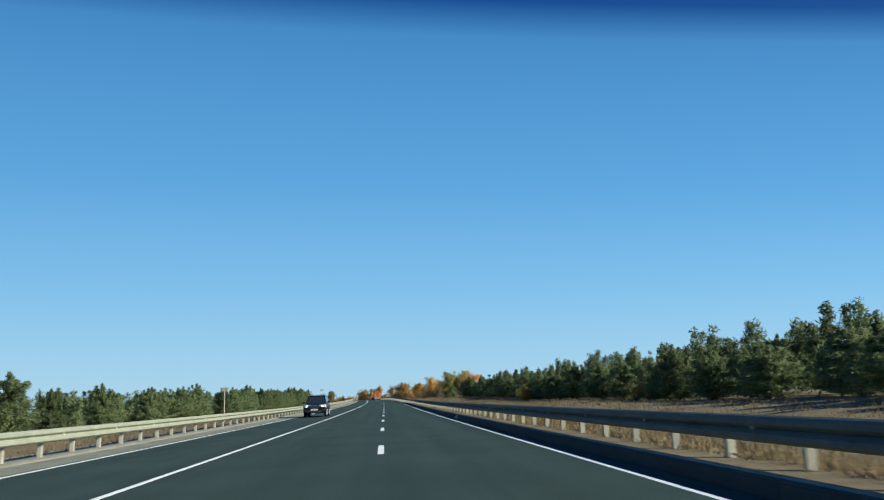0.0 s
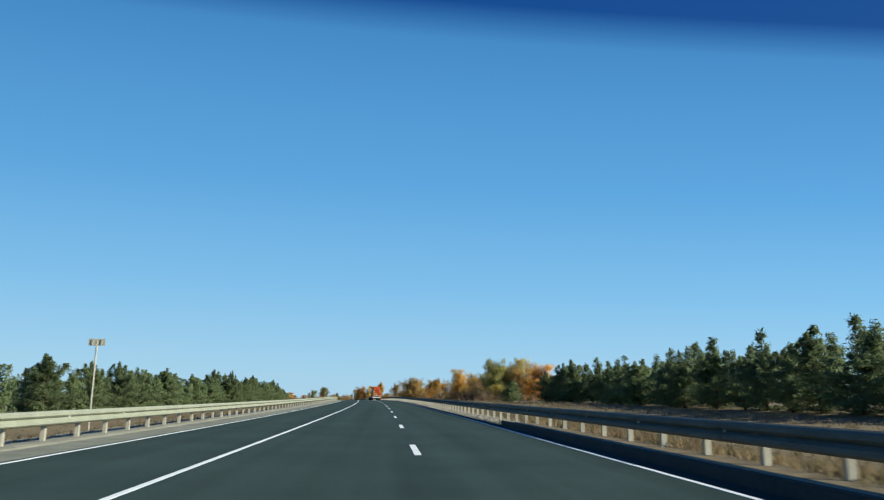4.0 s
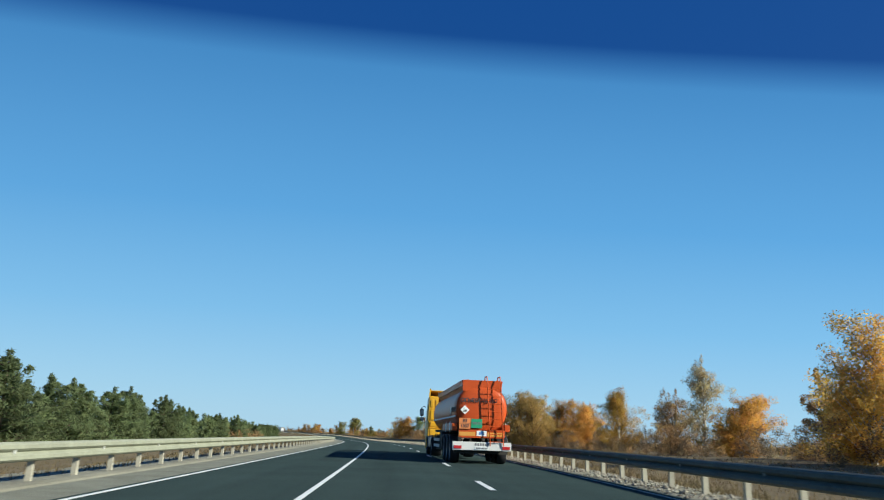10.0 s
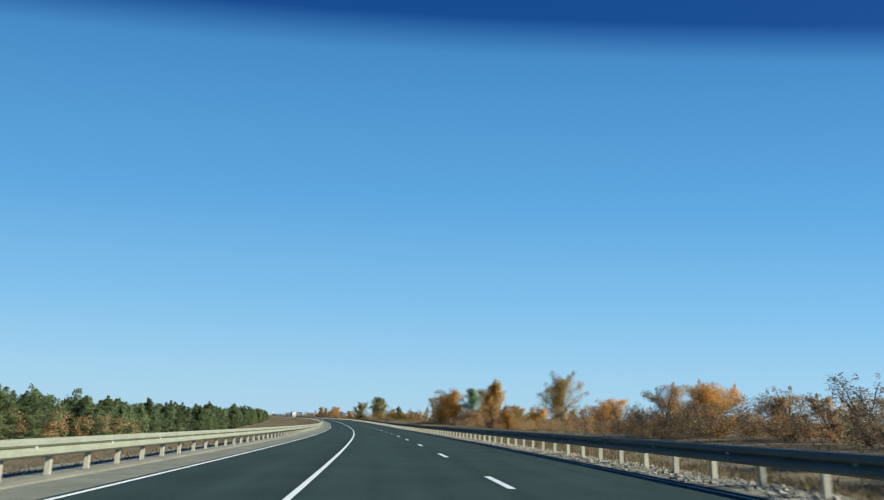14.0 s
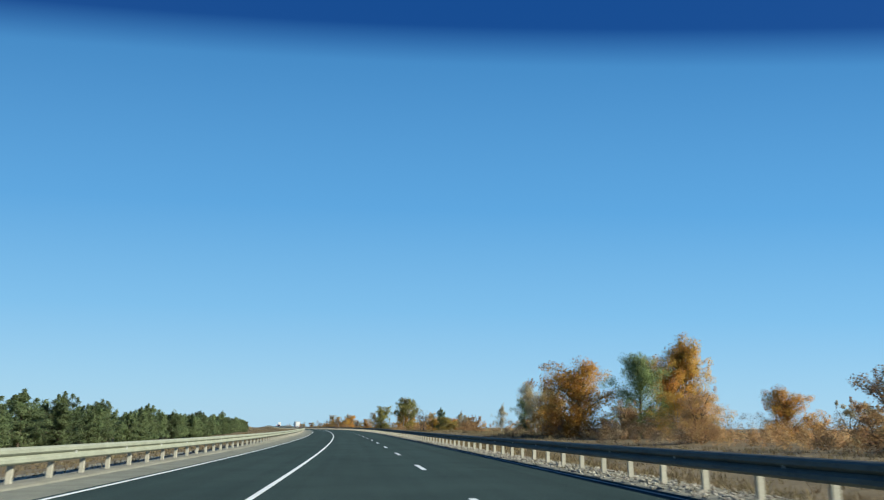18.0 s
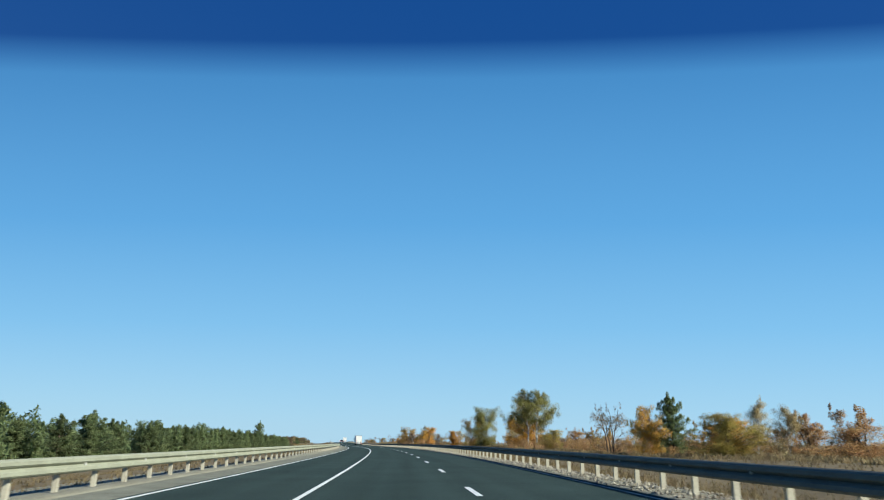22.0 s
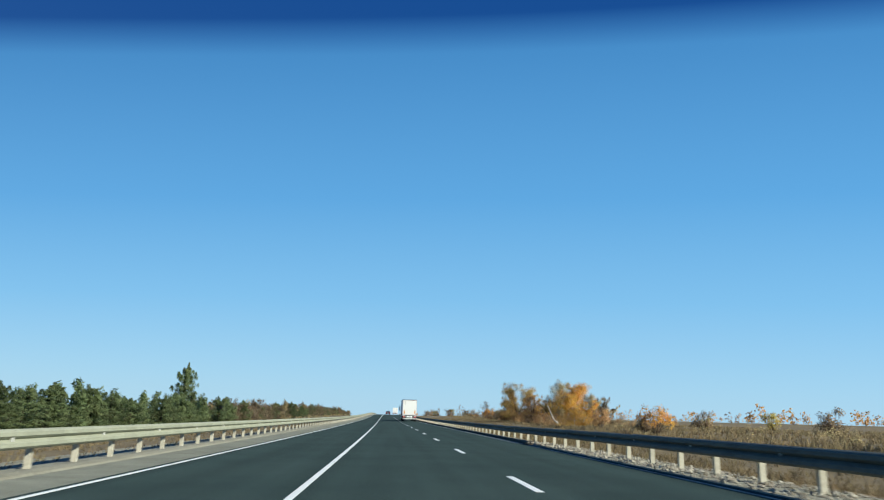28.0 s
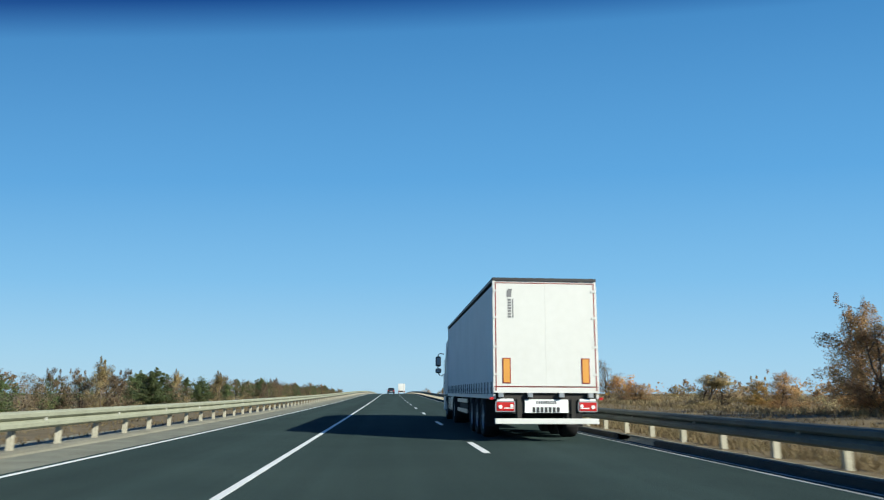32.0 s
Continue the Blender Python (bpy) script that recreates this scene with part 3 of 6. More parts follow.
def broadleaf(kind, seed, label, category, shape="round", trunk_mat=None, h=8.0, w=6.0, clumps=62, count=38, size=0.112, stems=1, low=0.25):
    """A deciduous tree 8 m high and 6 m across: stems and limbs, and a crown of many small leaves with gaps."""
    rng = np.random.default_rng(seed)
    tree = root("tree", label, category)
    limbs, centres = [], []
    tops = []
    for q in range(stems):
        off = rng.normal(0, 0.35 if stems > 1 else 0.05, 2)
        lean = rng.normal(0, 0.10 * h * (1.5 if stems > 1 else 0.6), 2)
        if shape == "crown":
            off, lean = np.array([0.45 * (2 * q - 1), 0.3 * q]), np.array([0.35 * (2 * q - 1), 0.1])
        hh = h * rng.uniform(0.78, 0.93)
        pts = [(off[0] + lean[0] * t ** 1.5 + rng.normal(0, 0.06), off[1] + lean[1] * t ** 1.5 + rng.normal(0, 0.06), hh * t - 0.3 * (t == 0)) for t in np.linspace(0, 1, 7)]
        r0 = 0.15 if stems == 1 else 0.10
        limbs.append(tube(pts, [r0 * (1 - 0.85 * t) + 0.01 for t in np.linspace(0, 1, 7)], 6))
        tops.append(pts)
    lobe = rng.uniform(0, 6.3, 2)
    runs = 4
    spread = []
    for q in range(clumps // runs):
        z = low + (1 - low) * rng.beta(1.2, 1.2)
        if shape == "round":
            prof = math.sqrt(max(0.55 if z < 0.3 else 0.16, 1 - abs((z - 0.46) / 0.58) ** 2.6)) * (1.10 - 0.26 * z)
        elif shape == "tall":
            prof = math.sqrt(max(0.02, 1 - ((z - 0.42) / 0.60) ** 2)) * (1.2 - 0.6 * z)
        elif shape == "crown":
            prof = math.sqrt(max(0.03, 1 - ((z - 0.70) / 0.32) ** 2))
        else:
            prof = 1.0 - 0.75 * z ** 2
        ang = rng.uniform(0, 2 * math.pi)
        prof *= 1 + 0.20 * math.cos(2 * ang + lobe[0]) + 0.12 * math.cos(3 * ang + lobe[1] + 4 * z)
        rad = rng.uniform(0.50, 1.25) * prof * w / 2
        stem = tops[q % stems]
        z0 = min(0.80, max(0.05, z - 0.12 - 0.22 * rad / (w / 2)))
        k_ = z0 * 6 / 0.87
        base = Vector(stem[int(k_)]).lerp(Vector(stem[min(6, int(k_) + 1)]), k_ - int(k_))
        tip = Vector((base.x + rad * math.cos(ang), base.y + rad * math.sin(ang), z * h * rng.uniform(0.88, 1.0)))
        mid = base.lerp(tip, 0.55) + Vector((0, 0, 0.16 * rad))
        limbs.append(tube([base, mid, tip], [0.045, 0.025, 0.006], 3))
        for t in np.linspace(0.30, 1.0, runs):
            c_ = base.lerp(mid, t / 0.55) if t < 0.55 else mid.lerp(tip, (t - 0.55) / 0.45)
            c_ = c_ + Vector(rng.normal(0, 0.16, 3)) * w / 6.0
            centres.append(tuple(c_))
            k_ = rng.uniform(0.75, 1.25) * (1.15 - 0.45 * t)
            spread.append((0.52 * k_, 0.52 * k_, 0.52 * k_) if shape != "crown" else (0.36 * k_, 0.36 * k_, 0.52 * k_))
    for stem in tops:
        for t in np.linspace(0.72, 1.10 if shape != "round" else 1.0, 11 if shape != "bush" else 4):
            top_ = Vector(stem[3]).lerp(Vector(stem[6]), (t - 0.5) / 0.5)
            centres.append(tuple(top_ + Vector(rng.normal(0, 0.20, 3))))
            k_ = 0.50 - 0.38 * (t - 0.72) / 0.38 if shape != "round" else 0.62 - 0.12 * (t - 0.72) / 0.28
            spread.append((k_, k_, 0.40))
    if shape == "round" and count > 95:
        # twigs and leaves inside the crown
        for stem in tops:
            for t in np.linspace(0.12, 0.80, 16 // stems):
                centres.append(tuple(Vector(stem[int(t * 6)]) + Vector(rng.normal(0, 0.3, 3))))
                k_ = 0.95 - 0.45 * t
                spread.append((k_, k_, 0.6))
    v, f = join(limbs)
    put("trunk", mesh_of("trunk", v, f, trunk_mat or bark, True), tree, "white birch trunk" if trunk_mat else "")
    sp = np.array(spread) * w / 6.0
    cloud = leaf_cloud(rng, np.array(centres), sp, count, size, droop=0.8, long_=1.25, core=(0, 0, h * (0.62 if shape == "crown" else 0.42)))
    put("crown", leaf_mesh("crown", cloud, LEAVES[kind]), tree)
    return tree


def pine(seed, label, h=5.0, w=2.8, dense=1.0):
    """A young pine 5 m high: branches in whorls down to the ground, tufts of needles, shoots standing over the crown."""
    rng = np.random.default_rng(seed)
    tree = root("pine_tree", label, "tree")
    lean = rng.normal(0, 0.12, 2)
    limbs = [tube([(lean[0] * t, lean[1] * t, h * t * 0.98 - 0.3 * (t == 0)) for t in (0, 0.35, 0.7, 1)], [0.085, 0.06, 0.035, 0.01], 6)]
    tuft, size = [], []
    bulge = rng.uniform(0, 6.3, 2)
    for z in np.arange(0.04, 0.90, 0.058):
        z = z + rng.uniform(-0.015, 0.015)
        reach = w / 2 * max(0.0, 1.0 - z ** 1.7) * (0.72 + 0.28 * min(1, z * 4)) + 0.10
        for q in range(int(7 * dense) if z < 0.75 else 5):
            ang = rng.uniform(0, 2 * math.pi)
            r_ = reach * rng.uniform(0.45, 1.12) * (1 + 0.22 * math.cos(2 * ang + bulge[0] + 5 * z) + 0.12 * math.cos(3 * ang + bulge[1]))
            a_ = Vector((lean[0] * z, lean[1] * z, h * z))
            e_ = a_ + Vector((math.cos(ang) * r_, math.sin(ang) * r_, r_ * rng.uniform(0.10, 0.55)))
            limbs.append(tube([a_, a_.lerp(e_, 0.55) - Vector((0, 0, 0.04)), e_], [0.02, 0.014, 0.005], 3))
            for t in np.linspace(0.30, 1.0, max(2, int(r_ / 0.27))):
                tuft.append(tuple(a_.lerp(e_, t)))
                size.append(0.15)
            if z > 0.45 and rng.random() < 0.4:
                up = rng.uniform(0.15, 0.45)
                limbs.append(tube([e_, e_ + Vector((0, 0, up))], [0.010, 0.004], 3))
                tuft += [tuple(e_ + Vector((0, 0, up * k_))) for k_ in (0.4, 0.75, 1.0)]
                size += [0.10, 0.08, 0.06]
    for t in np.linspace(0.84, 1.0, 7):
        tuft.append((lean[0] * t, lean[1] * t, h * t))
        size.append(0.15 - 0.55 * (t - 0.84))
    v, f = join(limbs)
    put("trunk", mesh_of("trunk", v, f, bark, True), tree)
    tuft = np.array(tuft)
    core = tuft * np.array([0.25, 0.25, 0.85])
    put("crown", leaf_mesh("crown", leaf_cloud(rng, tuft, np.array(size)[:, None] * np.ones(3), int(24 * dense), 0.075, droop=-0.9, long_=3.2, core=core), LEAVES["pine"]), tree)
    return tree


def shrub(kind, seed, label, h=2.0, w=2.6, clumps=26, count=60, size=0.13):
    rng = np.random.default_rng(seed)
    tree = root("shrub", label, "shrub")
    limbs, centres = [], []
    for q in range(clumps):
        ang, rad, z = rng.uniform(0, 2 * math.pi), math.sqrt(rng.uniform(0, 1)) * w / 2, rng.uniform(0.3, 1)
        c_ = Vector((rad * math.cos(ang) * (1.1 - 0.4 * z), rad * math.sin(ang) * (1.1 - 0.4 * z), z * h))
        centres.append(tuple(c_))
        limbs.append(tube([(0.1 * math.cos(ang), 0.1 * math.sin(ang), -0.15), c_ * 0.5 + Vector((0, 0, 0.12)), c_ * 1.06], [0.03, 0.018, 0.005], 3))
    v, f = join(limbs)
    put("stem", mesh_of("stem", v, f, bark, True), tree)
    put("crown", leaf_mesh("crown", leaf_cloud(rng, np.array(centres), 0.26, count, size, core=(0, 0, 0.5)), LEAVES[kind]), tree)
    return tree


KIND = {
    "birch": [broadleaf("birch", 11 + q, "yellow autumn birch with a pale trunk beside the highway", "birch", ("round", "tall", "round")[q], birch_bark, low=(0.04, 0.04, 0.06)[q], stems=(1, 1, 2)[q], clumps=230, count=112) for q in range(3)],
    "orange": [broadleaf("orange", 21 + q, "orange autumn tree with a dense rounded crown", "tree", ("round", "bush", "round")[q], low=(0.02, 0.02, 0.03)[q], stems=(1, 3, 2)[q], clumps=230, count=112) for q in range(3)],
    "rust": [broadleaf("rust", 31 + q, "rust-brown bushy tree with withering leaves", "tree", "bush", low=0.02, stems=3, clumps=170, count=92) for q in range(3)],
    "green": [broadleaf("green", 41 + q, "green tree turning yellow with a full crown", "tree", ("round", "tall")[q], low=0.03, clumps=230, count=112) for q in range(2)],
    "deep": [broadleaf("deep", 46, "dull green tree that still holds its leaves", "tree", "round", low=0.03, clumps=230, count=112)],
    "olive": [broadleaf("olive", 48, "olive-green tree with a full crown beside the highway", "tree", "round", low=0.03, stems=2, clumps=230, count=112)],
    "mixed": [broadleaf("mixed", 51 + q, "tall tree with thinning brown and yellow leaves", "tree", ("round", "tall", "round")[q], low=(0.04, 0.1, 0.06)[q], stems=(2, 1, 1)[q], clumps=200, count=98) for q in range(3)],
    "pale": [broadleaf("pale", 61 + q, "thin pale-yellow birch that has lost leaves", "birch", ("tall", "round")[q], birch_bark, low=(0.12, 0.18)[q], clumps=(150, 170)[q], count=78) for q in range(2)],
    "bare": [broadleaf("bare", 71 + q, "nearly bare grey-brown bushy tree", "tree", "bush", low=0.15, stems=4, clumps=90, count=26, size=0.15) for q in range(2)],
    "birchtall": [broadleaf("olive", 81, "tall birch with two white trunks and an olive-green crown", "birch", "crown", birch_bark, h=8.0, w=6.0, stems=2, low=0.52, clumps=170, count=125)],
    "pine": [pine(91 + q, "young green pine at the edge of a plantation", w=(2.8, 3.2, 2.6, 3.0)[q]) for q in range(4)],
    "bush": [shrub(("green", "rust", "bare", "orange")[q], 101 + q, ("low green bush in dry grass", "low rust-brown bush in dry grass", "low bare bush in dry grass", "low orange bush in dry grass")[q]) for q in range(4)],
}
KIND["tallthin"] = [broadleaf(k_, 131 + q, "tall birch with thinning leaves above a bare trunk", "birch", "round", birch_bark if q else None, low=0.32, stems=1 + q, clumps=190, count=95) for q, k_ in enumerate(("mixed", "pale"))]
KIND["brush"] = [broadleaf(k_, 111 + q, "brown bushy undergrowth among the autumn trees", "shrub", "bush", low=0.02, stems=3, clumps=60, count=115, size=0.165) for q, k_ in enumerate(("rust", "pale", "mixed", "rust"))]
KIND["dull_brush"] = [broadleaf(k_, 141 + q, "dull grey-brown brush beside the highway", "shrub", "bush", low=0.02, stems=3, clumps=60, count=115, size=0.15) for q, k_ in enumerate(("bare", "pale", "bare"))]
KIND["amber_brush"] = [broadleaf(k_, 121 + q, "amber bushy undergrowth among the autumn trees", "shrub", "bush", low=0.02, stems=3, clumps=60, count=115, size=0.165) for q, k_ in enumerate(("orange", "birch"))]
SIZE = {"pine": (5.0, 2.9), "bush": (2.0, 2.6)}
used = set()


def tree(kind, s, u, h, w, which=None, group=""):
    """Plants a tree of that kind, h metres high and w across, at s, u."""
    rows = KIND[kind]
    src = rows[random.randrange(len(rows)) if which is None else which]
    h0, w0 = SIZE.get(kind, (8.0, 6.0))
    z = float(ground_z(u, s))
    h = h - z
    m = stand(s, u, z, spin=random.uniform(0, 360), size=(w / w0, w / w0, h / h0))
    if src.name not in used:
        used.add(src.name)
        src.matrix_basis = m
        ob = src
    else:
        ob = copy_thing(src, m)
        ob.matrix_basis = m
    if group:
        ob["group"] = group
    return ob


# trees that stand out on the right of the road, from near to far
tree("pine", 255, 28.6, 3.9, 4.4)
tree("pine", 241, 25.0, 2.5, 3.2)
for s, u, h, w in ((231, 29, 4.8, 4.0), (222, 29.5, 5.6, 4.6), (215, 28.5, 5.8, 4.4)):
    tree("pine", s, u, h, w)
tree("birch", 327, 29, 9.0, 7.2, 0)
tree("birch", 317, 31, 6.3, 6.0)
tree("orange", 415, 34, 8.6, 8.0)
tree("olive", 290, 32.2, 9.9, 7.6, 0)
tree("olive", 288, 31.5, 6.4, 7.0, 0)
tree("green", 289, 36.5, 6.8, 7.4, 0)
tree("olive", 292.5, 35.5, 8.6, 6.0, 0)
tree("green", 291, 38, 10.1, 7.0, 0)
tree("green", 284, 31.0, 3.6, 5.6, 0)
tree("rust", 281, 35, 5.0, 6.4)
tree("rust", 300, 30, 4.4, 6.2)
tree("bare", 306, 31, 5.0, 6.4)
tree("mixed", 286, 38.6, 9.2, 6.4, 0)
tree("orange", 277, 38, 8.0, 9.0)
tree("rust", 270, 40, 4.9, 5.6)
tree("rust", 264, 41, 4.2, 6.0)
tree("pale", 361, 35, 9.3, 7.5, 0)
tree("pale", 322, 32, 7.8, 5.5, 1)
tree("bare", 316, 33, 6.6, 7.0)
tree("mixed", 305, 34, 9.8, 5.8, 2)
tree("rust", 359, 31, 6.6, 5.4)
tree("orange", 410, 36, 8.0, 6.0)
tree("birch", 373, 30, 7.6, 6.5)
tree("orange", 350, 33, 5.8, 6.2)
tree("orange", 392, 32, 6.8, 6.0)
tree("mixed", 400, 26, 8.4, 6.8, 2)
tree("rust", 407, 27, 5.0, 6.2)
tree("rust", 419, 25, 4.4, 5.5)
tree("rust", 466, 30, 5.2, 5.9)
tree("orange", 467, 35, 5.4, 5.8)
tree("orange", 459, 31, 5.0, 5.4)
tree("orange", 502, 36, 5.0, 7.2)
tree("rust", 527, 34, 4.2, 5.0)
tree("bare", 438, 30, 4.4, 5.2)
tree("bare", 431, 31, 4.2, 5.6)
tree("rust", 447, 31, 4.0, 5.2)
tree("rust", 543, 28.7, 4.7, 4.8)
tree("rust", 566, 30, 4.4, 5.4)
tree("rust", 586, 31, 4.2, 5.8)
tree("rust", 742, 34, 3.6, 5.0)
tree("mixed", 405.4, 25, 9.6, 8.6, 0)
tree("mixed", 407.5, 28.5, 9.2, 7.2, 2)
tree("mixed", 417.4, 25.5, 8.3, 5.2, 2)
tree("tallthin", 531, 39.5, 10.8, 7.6, 0)
tree("rust", 527.2, 28, 4.4, 4.4)
tree("orange", 517.7, 26, 3.4, 3.0, 0)
tree("orange", 596.7, 29.5, 10.5, 10.8, 0)
tree("deep", 587, 33.75, 9.7, 7.0)
tree("birch", 589.7, 41, 12.0, 8.2, 1)
tree("orange", 589.2, 38.6, 9.8, 5.6, 2)
tree("birch", 583, 37, 5.4, 5.0, 2)
tree("orange", 572.7, 42, 5.7, 5.2, 0)
tree("pale", 638, 30, 4.9, 2.8, 0)
tree("deep", 639, 34.5, 6.6, 3.8)
tree("orange", 636, 38, 6.2, 6.2, 2)
tree("tallthin", 609.6, 28, 7.5, 5.0, 1)
tree("tallthin", 605.6, 29, 7.2, 4.6, 0)
tree("bare", 698.6, 25, 5.1, 4.8)
tree("birch", 691.6, 26.5, 4.7, 4.2, 0)
tree("pine", 690.6, 28.5, 5.8, 3.4)
tree("green", 677, 27, 3.4, 4.8, 0)
tree("orange", 681, 29, 3.5, 4.0)
tree("pale", 679, 30.5, 4.4, 2.7, 0)
tree("pale", 675.5, 31, 4.1, 2.6, 1)
tree("rust", 663.6, 29, 2.5, 4.9)
tree("birchtall", 756, 30.3, 10.4, 9.6)
tree("olive", 782, 25.5, 8.9, 6.8, 0)
tree("mixed", 797.7, 27, 7.6, 5.2, 0)
tree("birch", 798.5, 36.5, 7.8, 5.4, 1)
tree("pale", 784, 35, 12.4, 6.6, 1)
tree("rust", 793, 39.5, 6.1, 6.2)
tree("birch", 770, 33.5, 6.3, 7.6, 2)
tree("orange", 766, 31.5, 5.4, 5.4)
tree("green", 730.5, 27, 3.1, 3.8, 0)
# small autumn trees at the foot of the pine wood
tree("bush", 73.9, 26, 1.6, 2.2, 3)
tree("green", 128.1, 26.5, 2.5, 2.2, 0)
tree("orange", 125.5, 26.3, 2.0, 2.0, 0)
tree("bush", 876, 27, 2.4, 3.2, 3)
tree("orange", 833, 27.5, 4.6, 4.6)
tree("pale", 836, 30, 4.9, 3.8)
tree("bush", 891, 26, 2.2, 3.0, 1)
tree("birch", 904, 27, 2.5, 3.4, 2)
tree("mixed", 954, 27.5, 8.4, 7.0, 0)
tree("pale", 948, 35, 8.8, 6.4, 1)
tree("rust", 949, 33, 5.6, 6.0)
tree("orange", 939, 35, 7.8, 7.4, 2)
tree("pale", 926, 35, 5.6, 3.8)
tree("birch", 930, 32, 5.4, 5.4)
tree("rust", 964, 28, 6.4, 4.8)
tree("rust", 945, 29, 5.6, 4.8)
tree("rust", 959, 26, 5.4, 4.6)
tree("rust", 972, 28, 2.6, 3.4)
tree("dull_brush", 983, 28, 2.6, 5.4, 1)
tree("bare", 1021, 31, 5.3, 5.6)
tree("rust", 1007, 30, 2.2, 5.2)
for s, u, h, w in ((876, 26, 1.7, 2.4), (905, 45, 1.6, 1.9), (888, 45, 2.2, 2.4), (872, 42, 2.5, 2.9), (930, 50, 2.0, 2.3), (895, 40, 2.3, 2.9), (1012, 30, 2.9, 4.0), (985, 30, 2.4, 4.2)):
    tree("bush", s, u, h, w)

# brushwood between and behind them
rng = random.Random(5)
for s0, s1, u0, u1, step, kinds, h0, h1 in (
    (244, 318, 36, 50, 4.2, ("brush", "brush", "amber_brush", "bare"), 3.2, 6.0),
    (318, 429, 33, 48, 4.0, ("brush", "amber_brush", "bare", "brush", "brush"), 3.0, 6.5),
    (425, 500, 29, 44, 4.2, ("brush", "bare", "brush", "amber_brush"), 2.4, 4.2),
    (500, 570, 31, 46, 4.4, ("brush", "amber_brush", "bare"), 2.2, 4.2),
    (592, 670, 33, 60, 6.5, ("brush", "bush", "bush"), 1.6, 2.6),
    (670, 720, 28, 40, 3.8, ("brush", "brush", "bare"), 2.4, 3.8),
    (720, 790, 34, 58, 6.0, ("brush", "bush", "brush"), 1.6, 3.0),
    (790, 860, 30, 70, 8.0, ("bush", "brush", "amber_brush"), 1.5, 2.8),
    (920, 965, 29, 42, 3.6, ("dull_brush", "brush", "dull_brush", "amber_brush"), 2.8, 4.8),
    (980, 1110, 28, 60, 6.5, ("bare", "brush", "dull_brush"), 1.4, 2.6),
    (1110, 1430, 16, 60, 8.0, ("brush", "bush", "bare"), 1.8, 3.6),
):
    s = s0
    while s < s1:
        k = rng.choice(kinds)
        h = rng.uniform(h0, h1)
        tree(k, s, rng.uniform(u0, u1), h, h * rng.uniform(0.95, 1.35))
        s += step * rng.uniform(0.6, 1.4)

# pine wood on the right at the start
s = -14.0
while s < 234:
    tree("pine", s, rng.uniform(28.0, 31.0), rng.uniform(3.45, 4.8), rng.uniform(3.8, 5.0), group="pines on the sunny side")
    s += rng.uniform(2.6, 3.8)

# young pines on the left, a plantation's front row
s = 12.0
while s < 932:
    h = np.interp(s, [0, 76, 160, 238, 328, 385, 450, 630, 750, 830, 930], [3.9, 3.7, 4.2, 4.6, 5.0, 4.2, 3.6, 3.5, 2.9, 2.7, 2.7])
    h = float(h) * 0.93 * rng.choice((0.84, 0.9, 0.95, 1.0, 1.06, 1.22))
    u = -rng.uniform(23.5, 27.0)
    if 424 < s < 470 and rng.random() < 0.35:
        tree("bush", s, u + 1.0, 2.4, 3.4, 3)
    tree("pine", s, u, h, h * 0.75 + rng.uniform(1.2, 2.0), group="plantation pines")
    s += rng.uniform(3.7, 4.9)
tree("pine", 268, -25, 5.7, 3.0)
tree("pine", 261, -25, 4.9, 3.0)
tree("pine", 949, -37, 9.6, 5.6)
tree("pine", 935, -27.5, 3.4, 3.2)
tree("pine", 941, -33, 4.2, 3.6)
s = 936.0
while s < 1360:
    k = rng.choice(("dull_brush", "dull_brush", "dull_brush", "bare", "pine", "pine"))
    h = rng.uniform(1.9, 3.6)
    tree(k, s, -rng.uniform(23, 36), h, h * rng.uniform(1.0, 1.5))
    s += rng.uniform(2.2, 4.5)
for kind, rows in KIND.items():
    for ob in rows:
        if ob.name not in used:
            for o in (*ob.children_recursive, ob):
                bpy.data.objects.remove(o)


def far_wood(name, label, kind, seed, spots, h0, h1, clump, count, size):
    """Woods too far or too deep to count: one mesh of stems' crowns."""
    g = np.random.default_rng(seed)
    cs, mids = [], []
    for s, u in spots:
        h = g.uniform(h0, h1)
        z0 = float(ground_z(u, s))
        for q in range(clump):
            t = g.uniform(0.12, 1.0)
            rad = h * 0.30 * (1.02 - t) ** 0.85 * math.sqrt(g.uniform(0, 1)) if kind == "pine" else h * 0.4 * math.sqrt(max(0.05, 1 - (2 * t - 1) ** 2)) * math.sqrt(g.uniform(0, 1))
            an = g.uniform(0, 6.3)
            cs.append((s + rad * math.sin(an), u + rad * math.cos(an), z0 + h * t))
            mids.append((s, u, z0 + h * (0.9 * t - 0.05 if kind == "pine" else 0.4)))
    cs = np.array(cs)
    p_ = lie(cs[:, 0], cs[:, 1], cs[:, 2])
    cores = lie(np.array(mids)[:, 0], np.array(mids)[:, 1], np.array(mids)[:, 2])
    tagged(put(name, leaf_mesh(name, leaf_cloud(g, p_, 0.26, count * 2, size * 0.62, droop=-0.2, long_=2.4 if kind == "pine" else 1.2, core=cores), LEAVES[kind])), label, "woodland", kind="stuff")


